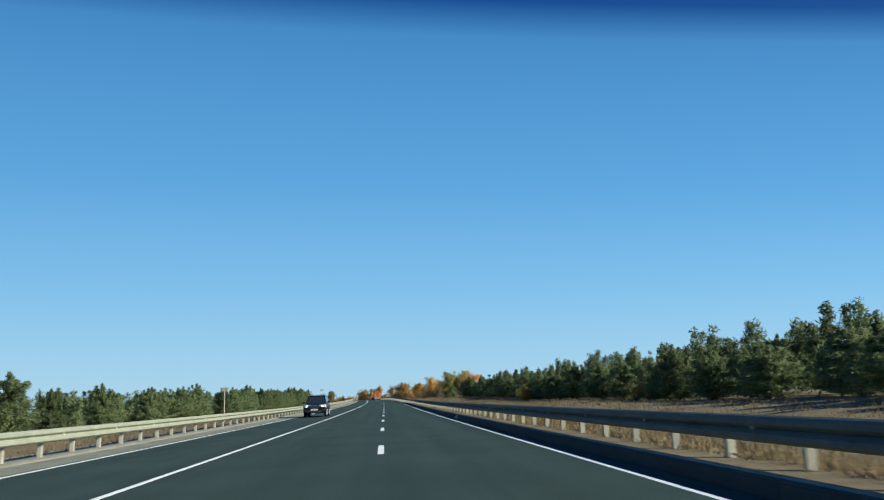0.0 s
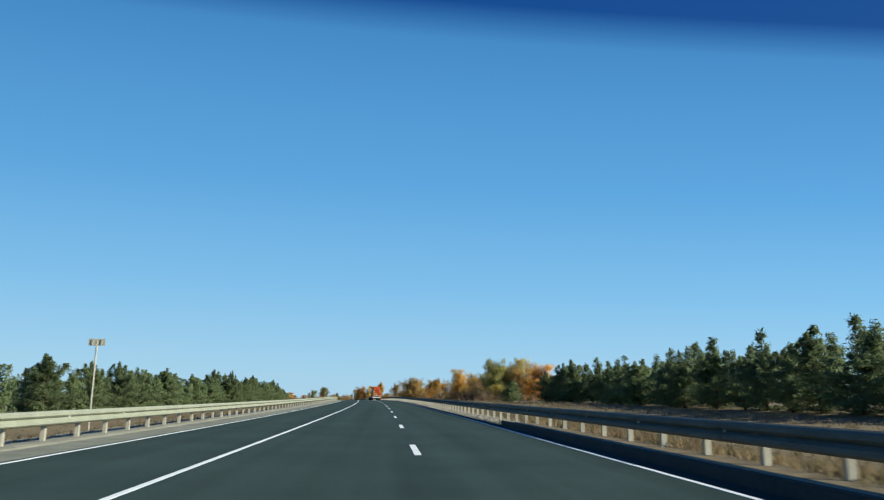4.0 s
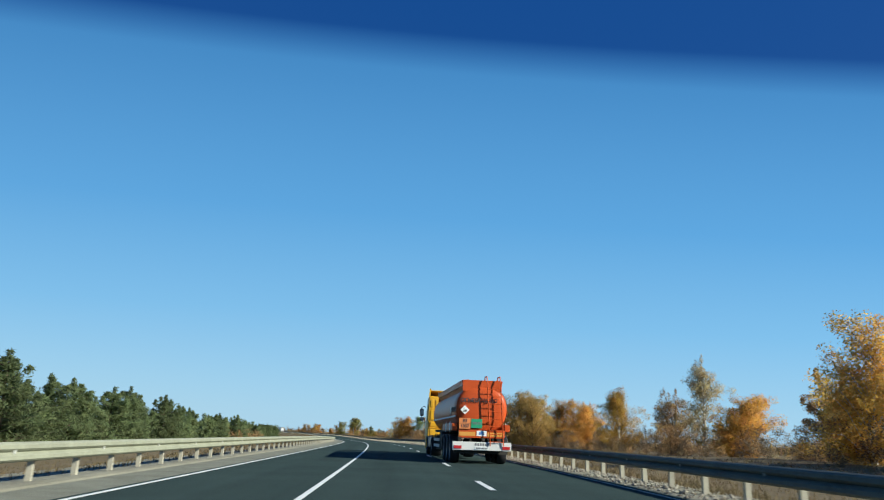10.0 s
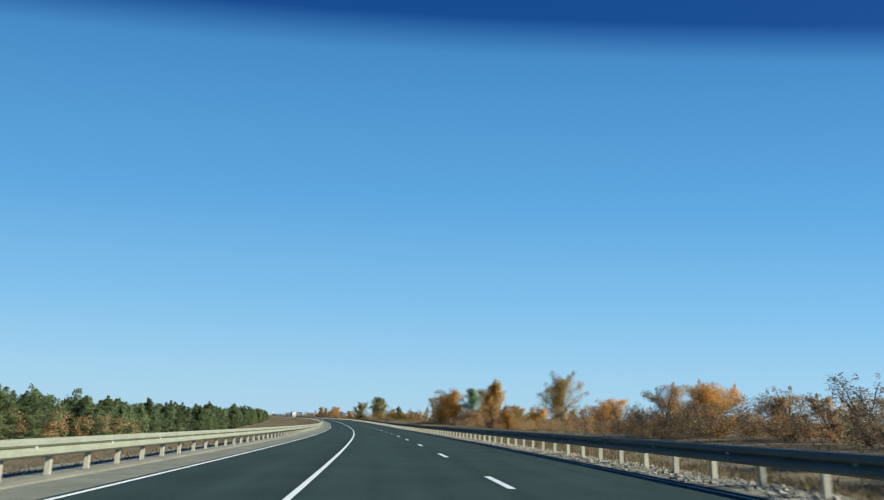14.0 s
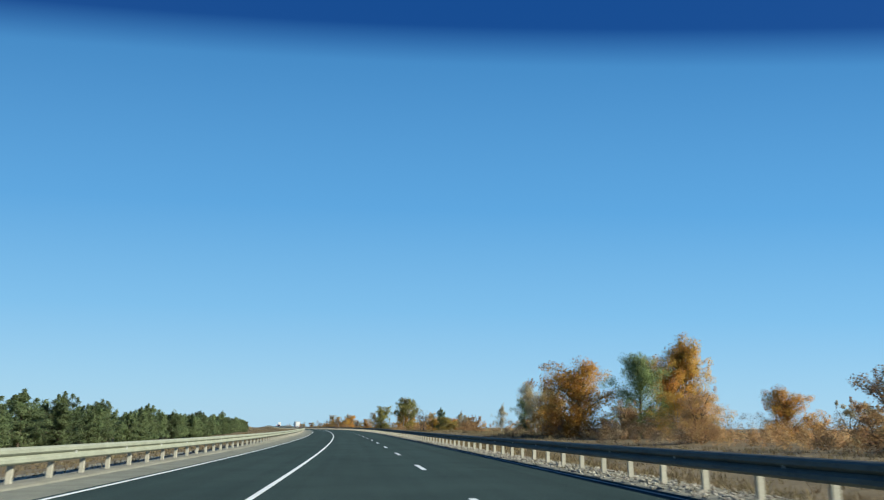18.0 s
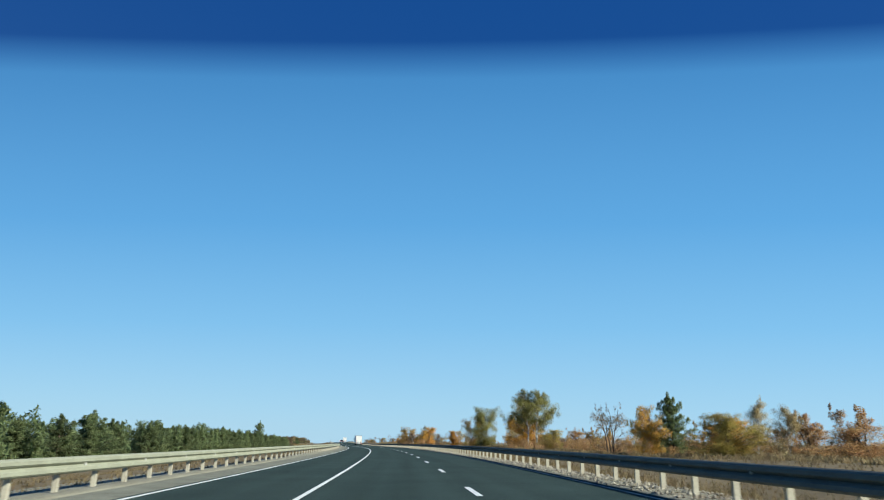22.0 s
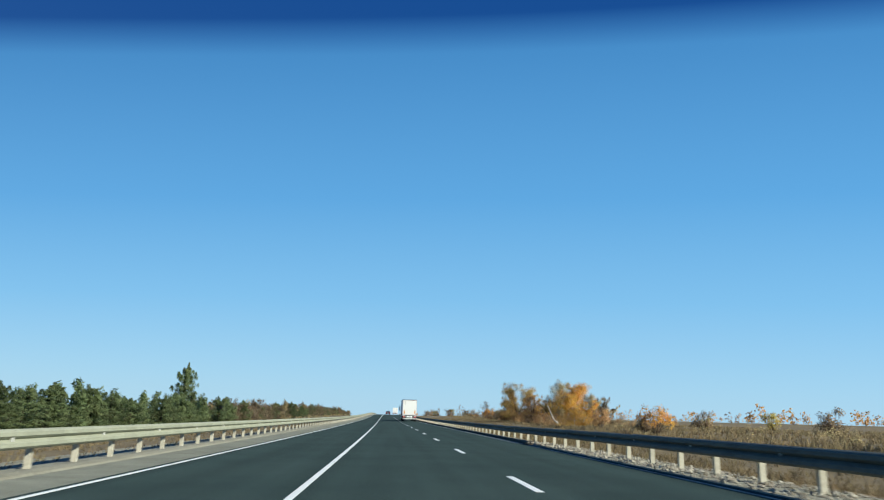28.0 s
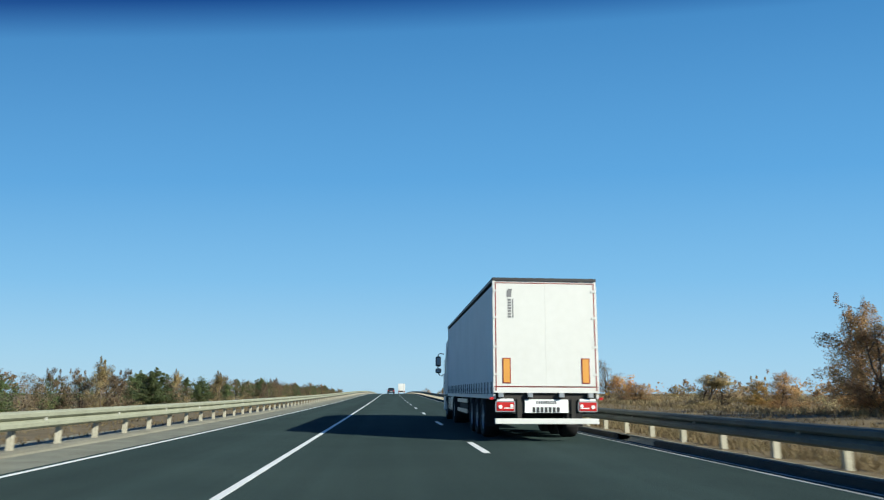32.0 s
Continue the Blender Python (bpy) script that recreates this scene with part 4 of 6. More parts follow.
g = np.random.default_rng(8)
hs = g.uniform(10, 935, 1250)
far_wood("pine_wood", "deep young pine plantation behind its front row", "pine", 1, [(s, -24.0 - 22.0 * g.uniform(0, 1) ** 1.7) for s in hs], 2.7, 4.3, 34, 6, 0.30)
far_wood("pine_wood", "dense pine wood behind its edge", "pine", 2, [(g.uniform(-15, 234), g.uniform(31, 48)) for q in range(420)], 4.25, 6.2, 64, 6, 0.26)
far_wood("brushwood", "distant brown brushwood", "rust", 3, [(g.uniform(1040, 2300), g.choice((-1, 1)) * g.uniform(22, 260)) for q in range(420)], 2.5, 6.0, 16, 7, 0.6)
far_wood("distant_wood", "distant strip of autumn trees", "orange", 4, [(g.uniform(1010, 1700), g.uniform(120, 420)) for q in range(160)], 4.0, 8.0, 16, 7, 0.7)
far_wood("distant_wood", "distant strip of dark pines", "pine", 5, [(g.uniform(960, 1900), -g.uniform(110, 480)) for q in range(260)], 4.0, 7.0, 16, 7, 0.7)

far_wood("scrub", "low brown scrub under the autumn trees", "rust", 6, [(g.uniform(244, 590), g.uniform(26, 44)) for q in range(520)] + [(g.uniform(660, 720), g.uniform(28, 42)) for q in range(70)] + [(g.uniform(915, 965), g.uniform(29, 42)) for q in range(60)], 0.6, 1.9, 12, 14, 0.12)
far_wood("scrub", "dark tangled undergrowth between the trees", "bare", 12, [(g.uniform(262, 420), g.uniform(25.5, 36)) for q in range(210)] + [(g.uniform(560, 625), g.uniform(25, 34)) for q in range(70)] + [(g.uniform(912, 962), g.uniform(25, 36)) for q in range(50)], 0.8, 2.6, 16, 12, 0.15)
far_wood("scrub", "low straw-coloured scrub in the dry field", "pale", 7, [(g.uniform(244, 1080), g.uniform(25, 75)) for q in range(420)] + [(g.uniform(940, 1300), -g.uniform(19, 40)) for q in range(420)], 0.3, 0.9, 9, 8, 0.15)
far_wood("hedge", "uneven hedge of grey-brown bushes", "bare", 9, [(g.uniform(936, 1330), -g.uniform(23, 38)) for q in range(260)], 2.2, 3.9, 28, 10, 0.19)
far_wood("hedge", "uneven hedge of dull green bushes", "deep", 10, [(g.uniform(936, 1330), -g.uniform(23, 38)) for q in range(110)], 2.2, 3.8, 28, 10, 0.19)
far_wood("hedge", "reddish-brown brush along the plantation", "rust", 11, [(g.uniform(420, 480), -g.uniform(22.5, 25)) for q in range(22)], 1.6, 2.8, 24, 9, 0.2)

far_wood("scrub", "dense brown brush beside the verge", "bare", 13, [(g.uniform(418, 480), g.uniform(25, 34)) for q in range(150)] + [(g.uniform(300, 330), g.uniform(27, 33)) for q in range(50)], 1.4, 3.2, 18, 12, 0.16)
far_wood("scrub", "low rust-brown scrub along the verge", "rust", 14, [(g.uniform(688, 765), g.uniform(25.5, 34)) for q in range(150)] + [(g.uniform(480, 560), g.uniform(25.5, 34)) for q in range(130)] + [(g.uniform(905, 965), g.uniform(25, 32)) for q in range(110)], 0.7, 1.9, 14, 12, 0.14)

# a bent white birch trunk without leaves
bent = root("birch_trunk", "bare white birch trunk bent over the scrub", "tree trunk", stand(912.5, 26.6, float(ground_z(26.6, 912.5))))
bv, bf = tube([(0, 0, -0.3), (-0.5, 0.35, 0.55), (-0.9, 0.7, 0.9), (-1.3, 1.1, 1.9), (-1.6, 1.5, 3.0)], [0.10, 0.09, 0.085, 0.07, 0.03], 7)
put("trunk", mesh_of("trunk", bv, bf, birch_bark, True), bent)
bv, bf = join([tube([(-1.3, 1.1, 1.9), (-1.0, 1.3, 2.5), (-0.9, 1.4, 3.0)], [0.03, 0.02, 0.008], 4), tube([(-0.9, 0.7, 0.95), (-0.5, 1.0, 1.5)], [0.03, 0.01], 4)])
put("twig", mesh_of("twig", bv, bf, bark, True), bent)

# ---------------------------------------------------------------- dry grass and rubble


def grass(name, label, seed, n, s0, s1, u0, u1, h, wide=0.035):
    g = np.random.default_rng(seed)
    s, u = g.uniform(s0, s1, n), u0 + (u1 - u0) * g.uniform(0, 1, n) ** 1.6
    blades = 6
    s, u = np.repeat(s, blades) + g.normal(0, 0.12, n * blades), np.repeat(u, blades) + g.normal(0, 0.12, n * blades)
    z = ground_z(u, s)
    z = np.where((u > 8.0) & (u < 11.0) & ((s < 150) | (s > 842)), np.interp(u, [8.02, 9.3, 11.0], [0.145, 0.12, -0.12]) - np.where((s > 842) & (u < 10.0), 0.08, 0.0), z)
    p_ = lie(s, u, z - 0.02)
    hh = h * g.uniform(0.4, 1.25, len(s))[:, None]
    lean = g.normal(0, 0.45, (len(s), 3))
    lean[:, 2] = 1.0
    an = g.uniform(0, 6.3, len(s))
    side_ = np.stack([np.cos(an), np.sin(an), 0 * an], 1) * wide
    v = np.stack([p_ - side_, p_ + side_, p_ + lean * hh], 1).reshape(-1, 3)
    tagged(put(name, quick_mesh(name, v, np.arange(len(v)).reshape(-1, 3), straw)), label, "grass", kind="stuff")


grass("dry_grass", "straw-coloured dry grass on the verge", 1, 38000, -5, 1040, 9.0, 26.0, 0.26, 0.022)
grass("dry_grass", "straw-coloured dry grass on the verge", 2, 24000, 0, 1040, -5.8, -22.0, 0.18, 0.022)
grass("dry_grass", "dry yellow field grass", 3, 16000, 590, 1080, 24.0, 70.0, 0.38, 0.06)
grass("dry_grass", "straw-coloured dry grass behind the kerb", 5, 5000, 842, 1010, 8.78, 11.5, 0.18, 0.022)
grass("dry_grass", "straw-coloured dry grass behind the kerb", 6, 4500, 0, 150, 8.98, 11.5, 0.18, 0.022)
grass("weeds", "dry weeds in the rubble", 4, 2600, 150, 842, 8.1, 9.6, 0.16)


def rubble(seed, n):
    g = np.random.default_rng(seed)
    s, u = g.uniform(150, 842, n), 7.74 + 1.75 * g.beta(1.35, 1.8, n)
    r = 0.018 + 0.052 * g.uniform(0, 1, n) ** 3
    p_ = lie(s, u, np.interp(u, [7.68, 7.80, 8.2, 9.1, 10.0], [-0.03, 0.012, 0.03, 0.02, -0.07]) + r * 0.25)
    octa = np.array([(1, 0, 0), (-1, 0, 0), (0, 1, 0), (0, -1, 0), (0, 0, 0.7), (0, 0, -0.7)], float)
    an = g.uniform(0, 6.3, n)
    o_ = octa[None] * g.uniform(0.6, 1.5, (n, 6, 1)) * r[:, None, None]
    x, y = o_[..., 0] * np.cos(an)[:, None] - o_[..., 1] * np.sin(an)[:, None], o_[..., 0] * np.sin(an)[:, None] + o_[..., 1] * np.cos(an)[:, None]
    v = (np.stack([x, y, o_[..., 2]], -1) + p_[:, None]).reshape(-1, 3)
    tri = np.array([(0, 2, 4), (2, 1, 4), (1, 3, 4), (3, 0, 4), (2, 0, 5), (1, 2, 5), (3, 1, 5), (0, 3, 5)])
    f = (np.arange(n)[:, None, None] * 6 + tri[None]).reshape(-1, 3)
    tagged(put("rubble", quick_mesh("rubble", v, f, stone)), "loose pale crushed stones on the verge", "stones", kind="stuff")


rubble(3, 62000)


# ---------------------------------------------------------------- vehicles: materials
orange_paint = material("orange_tank_paint", (0.46, 0.073, 0.018), 0.34, spots=(0.38, 0.060, 0.017), scale=0.9, fine=14.0, amount=0.35)
orange_dark = material("dark_red_edging", (0.30, 0.045, 0.02), 0.5, scale=2.0, amount=0.3)
yellow_paint = material("yellow_cab_paint", (0.62, 0.33, 0.012), 0.4, spots=(0.52, 0.29, 0.03), scale=1.1, fine=14.0, amount=0.3)
white_paint = material("white_lorry_paint", (0.57, 0.57, 0.555), 0.45, spots=(0.49, 0.49, 0.47), scale=0.5, fine=5.0, amount=0.25)
curtain_white = material("pale_tarpaulin", (0.62, 0.64, 0.66), 0.6, spots=(0.50, 0.52, 0.54), scale=0.9, fine=16.0, amount=0.35, bump=0.15, bump_scale=6.0)
black_paint = plain("black_car_paint", (0.006, 0.0065, 0.008), 0.22)
dark_paint = plain("dark_grey_car_paint", (0.03, 0.035, 0.045), 0.25)
silver_paint = plain("white_car_paint", (0.74, 0.75, 0.76), 0.3)
rubber = material("tyre_rubber", (0.022, 0.022, 0.024), 0.85, scale=6.0, amount=0.3)
chassis_mat = material("dusty_chassis", (0.026, 0.025, 0.024), 0.8, spots=(0.055, 0.05, 0.045), scale=2.0, amount=0.4)
black_plastic = plain("black_plastic", (0.02, 0.02, 0.022), 0.5)
alloy = material("aluminium", (0.58, 0.58, 0.58), 0.35, 0.85, scale=3.0, amount=0.3)
rim_mat = material("steel_rim", (0.35, 0.35, 0.36), 0.5, 0.5, scale=5.0, amount=0.4)
bright_rim = plain("bright_alloy", (0.62, 0.63, 0.64), 0.35, 0.2)
red_lens = plain("red_lens", (0.42, 0.022, 0.022), 0.25)
amber_mark = plain("amber_marking", (0.58, 0.27, 0.05), 0.45)
red_mark = plain("red_marking", (0.22, 0.03, 0.025), 0.5)
orange_plate = plain("orange_plate", (0.62, 0.20, 0.06), 0.55)
green_plate = plain("green_plate", (0.02, 0.26, 0.13), 0.5)
plate_white = plain("white_plate", (0.74, 0.75, 0.74), 0.5)
lettering = plain("black_lettering", (0.03, 0.03, 0.035), 0.6)
blue_letters = plain("blue_lettering", (0.03, 0.13, 0.42), 0.6)
grey_letters = plain("grey_lettering", (0.16, 0.16, 0.17), 0.6)
lamp_glass = plain("headlamp_glass", (0.46, 0.48, 0.50), 0.12)
lit_lamp = plain("lit_headlamp", (0.8, 0.8, 0.78), 0.15)
lit_lamp.node_tree.nodes["Principled BSDF"].inputs["Emission Color"].default_value = (1.0, 0.97, 0.9, 1)
lit_lamp.node_tree.nodes["Principled BSDF"].inputs["Emission Strength"].default_value = 1.0
glass = bpy.data.materials.new("dark_window_glass")
glass.use_nodes = True
gb = glass.node_tree.nodes["Principled BSDF"]
gb.inputs["Base Color"].default_value, gb.inputs["Roughness"].default_value = (0.015, 0.02, 0.025, 1), 0.04
gb.inputs["Specular IOR Level"].default_value = 0.3
orange_paint.node_tree.nodes["Principled BSDF"].inputs["Specular IOR Level"].default_value = 0.16
for m_ in (yellow_paint, black_paint, dark_paint, silver_paint):
    m_.node_tree.nodes["Principled BSDF"].inputs["Coat Weight"].default_value = 0.12


# ---------------------------------------------------------------- vehicles: shapes


def box(x0, x1, y0, y1, z0, z1, bm=None):
    bm = bm or bmesh.new()
    bmesh.ops.create_cube(bm, size=1, matrix=Matrix.Translation(((x0 + x1) / 2, (y0 + y1) / 2, (z0 + z1) / 2)) @ Matrix.Diagonal((x1 - x0, y1 - y0, z1 - z0, 1)))
    return bm


def rod(a_, b_, r_, bm=None, sides=8):
    """A round bar between two places."""
    bm = bm or bmesh.new()
    a_, b_ = Vector(a_), Vector(b_)
    m = Matrix.Translation((a_ + b_) / 2) @ (b_ - a_).to_track_quat("Z", "Y").to_matrix().to_4x4()
    bmesh.ops.create_cone(bm, cap_ends=True, segments=sides, radius1=r_, radius2=r_, depth=(b_ - a_).length, matrix=m)
    return bm


def spun(profile, mat, name, parent, m, label="", segments=28):
    """A round body about the x axis from rows of (x, radius)."""
    v = [(x, r_ * math.cos(2 * math.pi * q / segments), r_ * math.sin(2 * math.pi * q / segments)) for x, r_ in profile for q in range(segments)]
    f = [(i_ * segments + q, i_ * segments + (q + 1) % segments, (i_ + 1) * segments + (q + 1) % segments, (i_ + 1) * segments + q) for i_ in range(len(profile) - 1) for q in range(segments)]
    return put(name, mesh_of(name, v, f, mat, True), parent, label, m)


def wheel(parent, x, y, r_, wide, side, car=False):
    """A wheel with its tyre, rim and hub; side: +1 where its outer face looks to the right."""
    hub = put("wheel", None, parent, m=pose(x, y, r_))
    h = wide / 2
    k = 0.62 if not car else 0.68
    spun([(-h * 0.86, r_ * k), (-h, r_ * 0.80), (-h, r_ * 0.93), (-h * 0.8, r_ * 0.99), (0, r_), (h * 0.8, r_ * 0.99), (h, r_ * 0.93), (h, r_ * 0.80), (h * 0.86, r_ * k)], rubber, "tyre", hub, Matrix())
    spun([(side * h * 0.86, r_ * k), (side * h * 0.7, r_ * k * 0.94), (side * h * 0.2, r_ * k * 0.8), (side * h * 0.35, r_ * 0.36), (side * h * 0.8, r_ * 0.30), (side * h * 0.84, r_ * 0.12), (side * h * 0.84, 0.001)], rim_mat, "rim", hub, Matrix())
    if car:
        for q in range(6):
            t_ = 2 * math.pi * q / 6
            bm = rod((side * h * 0.72, r_ * 0.10 * math.cos(t_), r_ * 0.10 * math.sin(t_)), (side * h * 0.90, r_ * 0.64 * math.cos(t_), r_ * 0.64 * math.sin(t_)), 0.035, sides=6)
            part("spoke", bm, bright_rim, hub, "bright alloy spoke")
    for q in range(8 if not car else 5):
        t_ = 2 * math.pi * q / (8 if not car else 5)
        bm = rod((side * h * 0.3, r_ * 0.24 * math.cos(t_), r_ * 0.24 * math.sin(t_)), (side * h * 0.92, r_ * 0.24 * math.cos(t_), r_ * 0.24 * math.sin(t_)), 0.018, sides=6)
        part("wheel_nut", bm, rim_mat, hub)
    return hub


def words(text, size, m, mat, parent, label=""):
    """Raised lettering as a mesh."""
    cu = bpy.data.curves.new("lettering", "FONT")
    cu.offset = 0.035 * size
    cu.body, cu.size, cu.extrude, cu.align_x, cu.align_y = text, size, 0.002, "CENTER", "CENTER"
    tmp = bpy.data.objects.new("lettering", cu)
    scene.collection.objects.link(tmp)
    me = bpy.data.meshes.new_from_object(tmp.evaluated_get(bpy.context.evaluated_depsgraph_get()))
    bpy.data.objects.remove(tmp)
    me.materials.clear()
    me.materials.append(mat)
    return put("lettering", me, parent, label, m)


def loft(rings, mat, name, parent, label="", smooth=True, cap=True):
    """A skin over closed rings of equal length."""
    k = len(rings[0])
    v = [p_ for r_ in rings for p_ in r_]
    f = [(i_ * k + q, i_ * k + (q + 1) % k, (i_ + 1) * k + (q + 1) % k, (i_ + 1) * k + q) for i_ in range(len(rings) - 1) for q in range(k)]
    if cap:
        f += [tuple(range(k - 1, -1, -1)), tuple(range((len(rings) - 1) * k, len(rings) * k))]
    return put(name, mesh_of(name, v, f, mat, smooth), parent, label)


BACK = pose(0, 0, 0, 90, 0, 0)  # faces backwards, towards -y
LEFT = pose(0, 0, 0, 90, 0, -90)  # faces to -x


def tractor(parent, y0, paint, roof_z, label):
    """A cab-over tractor whose cab's back wall stands at y0; its front lies 2.2 m further on."""
    y1 = y0 + 2.2
    w = 1.24
    cab = put("cab", None, parent, label)
    ring = []
    for y, ww, zt in ((y0, w - 0.03, roof_z - 0.50), (y0 + 0.06, w, roof_z - 0.45), (y1 - 1.0, w, roof_z - 0.45), (y1 - 0.45, w - 0.03, roof_z - 0.66), (y1 - 0.12, w - 0.07, roof_z - 1.05), (y1, w - 0.14, 1.75)):
        zb = 0.98 if y < y1 - 0.3 else 0.5
        ring.append([(-ww, y, zb), (-ww, y, 2.0), (-ww + 0.03, y, zt - 0.12), (-ww + 0.14, y, zt), (ww - 0.14, y, zt), (ww - 0.03, y, zt - 0.12), (ww, y, 2.0), (ww, y, zb)])
    loft(ring, paint, "cab_shell", cab, smooth=False)
    # ribs of the back wall
    for x0, x1, z0, z1 in ((-1.10, -0.84, 2.02, 2.62), (-0.72, -0.50, 2.02, 2.62), (-0.40, 0.40, 2.02, 2.62), (0.50, 0.72, 2.02, 2.62), (0.84, 1.10, 2.02, 2.62), (-1.10, -0.90, 2.80, 3.24), (-0.80, -0.58, 2.80, 3.24), (-0.46, 0.46, 2.86, 3.24), (0.58, 0.80, 2.80, 3.24), (0.90, 1.10, 2.80, 3.24), (-1.12, -0.42, 1.62, 1.90), (-0.30, 0.30, 1.62, 1.90), (0.42, 1.12, 1.62, 1.90), (-1.10, -0.55, 1.12, 1.46), (0.55, 1.10, 1.12, 1.46)):
        part("back_panel", box(x0, x1, y0 - 0.045, y0 + 0.02, z0, min(z1, roof_z - 0.60)), paint, cab, bevel=0.03)
    part("back_rib", box(-1.20, 1.20, y0 - 0.03, y0 + 0.01, 2.68, 2.74), paint, cab, bevel=0.012)
    part("back_rib", box(-1.20, 1.20, y0 - 0.03, y0 + 0.01, 1.52, 1.57), paint, cab, bevel=0.012)
    part("cable", rod((-1.14, y0 - 0.06, 1.35), (-1.05, y0 - 0.07, 2.05), 0.014), black_plastic, cab)
    part("roof_mount", rod((-0.62, y0 + 0.25, roof_z - 0.46), (-0.62, y0 + 0.25, roof_z - 0.10), 0.03), alloy, cab)
    part("roof_mount", rod((0.62, y0 + 0.25, roof_z - 0.46), (0.62, y0 + 0.25, roof_z - 0.10), 0.03), alloy, cab)
    # roof spoiler with side fairings, open at the back
    v = [(-1.14, y0 + 0.02, roof_z - 0.09), (1.14, y0 + 0.02, roof_z - 0.09), (1.02, y1 - 0.75, roof_z - 0.42), (-1.02, y1 - 0.75, roof_z - 0.42)]
    v += [(x, y, z - 0.04) for x, y, z in v]
    put("roof_spoiler", mesh_of("roof_spoiler", v, [(0, 1, 2, 3), (7, 6, 5, 4), (0, 4, 5, 1), (1, 5, 6, 2), (2, 6, 7, 3), (3, 7, 4, 0)], paint), cab)
    for sx in (-1, 1):
        v = [(sx * 1.23, y0 - 0.06, roof_z - 0.52), (sx * 1.20, y0 - 0.10, roof_z), (sx * 1.02, y1 - 0.75, roof_z - 0.40), (sx * 1.15, y1 - 0.75, roof_z - 0.50)]
        v += [(x - sx * 0.09, y, z) for x, y, z in v]
        put("side_fairing", mesh_of("side_fairing", v, [(0, 1, 2, 3), (7, 6, 5, 4), (0, 4, 5, 1), (1, 5, 6, 2), (2, 6, 7, 3), (3, 7, 4, 0)], paint), cab)
        part("side_panel", box(sx * 1.236, sx * 1.25, y0 + 0.14, y1 - 1.30, 1.30, 2.95), paint, cab, bevel=0.005)
        part("door_pillar", box(sx * 1.236, sx * 1.256, y1 - 1.27, y1 - 1.19, 1.98, 2.70), paint, cab)
        door = part("door", box(sx * 1.235, sx * 1.262, y1 - 1.25, y1 - 0.22, 1.05, 1.98), paint, cab, bevel=0.01)
        part("side_window", box(sx * 1.232, sx * 1.258, y1 - 1.16, y1 - 0.30, 2.0, 2.58), glass, cab, "dark side window")
        part("door_handle", box(sx * 1.255, sx * 1.285, y1 - 1.20, y1 - 1.04, 1.52, 1.57), black_plastic, door)
        # two rounded mirrors on one bent arm
        bend = [(1.24, -0.10, 2.86), (1.40, -0.04, 2.90), (1.50, -0.02, 2.84), (1.50, -0.02, 2.06), (1.44, -0.04, 1.92), (1.34, -0.08, 1.88), (1.24, -0.10, 1.96)]
        bv, bf = tube([(sx * x, y1 + y, z) for x, y, z in bend], [0.022] * 7, 8)
        mir = put("mirror_arm", mesh_of("mirror_arm", bv, bf, black_plastic, True), cab)
        part("mirror", box(sx * 1.37, sx * 1.62, y1 - 0.15, y1 + 0.03, 2.30, 2.76), black_plastic, mir, bevel=0.07)
        part("wide_mirror", box(sx * 1.35, sx * 1.62, y1 - 0.15, y1 + 0.03, 2.00, 2.22), black_plastic, mir, bevel=0.07)
        part("mirror_glass", box(sx * 1.41, sx * 1.58, y1 - 0.158, y1 - 0.148, 2.37, 2.69), lamp_glass, mir, "silvery mirror glass", bevel=0.004)
        part("mirror_glass", box(sx * 1.39, sx * 1.58, y1 - 0.158, y1 - 0.148, 2.05, 2.17), lamp_glass, mir, "silvery mirror glass", bevel=0.004)
        part("step_panel", box(sx * 1.10, sx * 1.24, y1 - 1.15, y1 - 0.3, 0.42, 0.98), paint, cab, bevel=0.02)
        part("mudguard", box(sx * 0.92, sx * 1.25, y0 - 0.1, y0 + 1.15, 0.96, 1.08), black_plastic, cab, bevel=0.03)
    part("windscreen", box(-1.02, 1.02, y1 - 0.10, y1 - 0.02, 1.82, 2.56), glass, cab, "dark windscreen")
    part("front_grille", box(-0.95, 0.95, y1 - 0.02, y1 + 0.03, 0.95, 1.65), black_plastic, cab)
    part("front_bumper", box(-1.22, 1.22, y1 - 0.25, y1 + 0.06, 0.35, 0.80), paint, cab, bevel=0.04)
    for sx in (-1, 1):
        part("headlamp", box(sx * 0.70, sx * 1.12, y1 + 0.045, y1 + 0.075, 0.55, 0.74), lamp_glass, cab)
        part("frame_rail", box(sx * 0.38, sx * 0.46, y0 - 3.6, y1 - 0.3, 0.72, 0.98), chassis_mat, parent)
        wheel(parent, sx * 1.05, y1 - 1.40, 0.51, 0.31, sx)
        wheel(parent, sx * 0.93, y1 - 5.05, 0.51, 0.58, sx)
        tank_ = part("fuel_tank", box(sx * 0.62, sx * 1.22, y1 - 4.1, y1 - 2.35, 0.42, 1.02), alloy, parent, "ribbed aluminium fuel tank", bevel=0.10)
        for yy in (y1 - 3.8, y1 - 3.2, y1 - 2.65):
            part("tank_strap", box(sx * 0.61, sx * 1.235, yy, yy + 0.07, 0.405, 1.035), black_plastic, tank_, bevel=0.02)
        part("rear_mudguard", box(sx * 0.64, sx * 1.24, y1 - 5.62, y1 - 4.5, 1.05, 1.11), black_plastic, parent, bevel=0.02)
    part("gearbox", box(-0.36, 0.36, y0 - 1.6, y1 - 0.6, 0.5, 1.15), chassis_mat, parent, bevel=0.08)
    bm = rod((-0.2, y0 - 0.9, 1.2), (0.5, y0 - 0.15, 1.65), 0.025)
    rod((0.1, y0 - 0.9, 1.2), (0.2, y0 - 0.15, 1.7), 0.025, bm)
    part("air_hose", bm, black_plastic, parent)
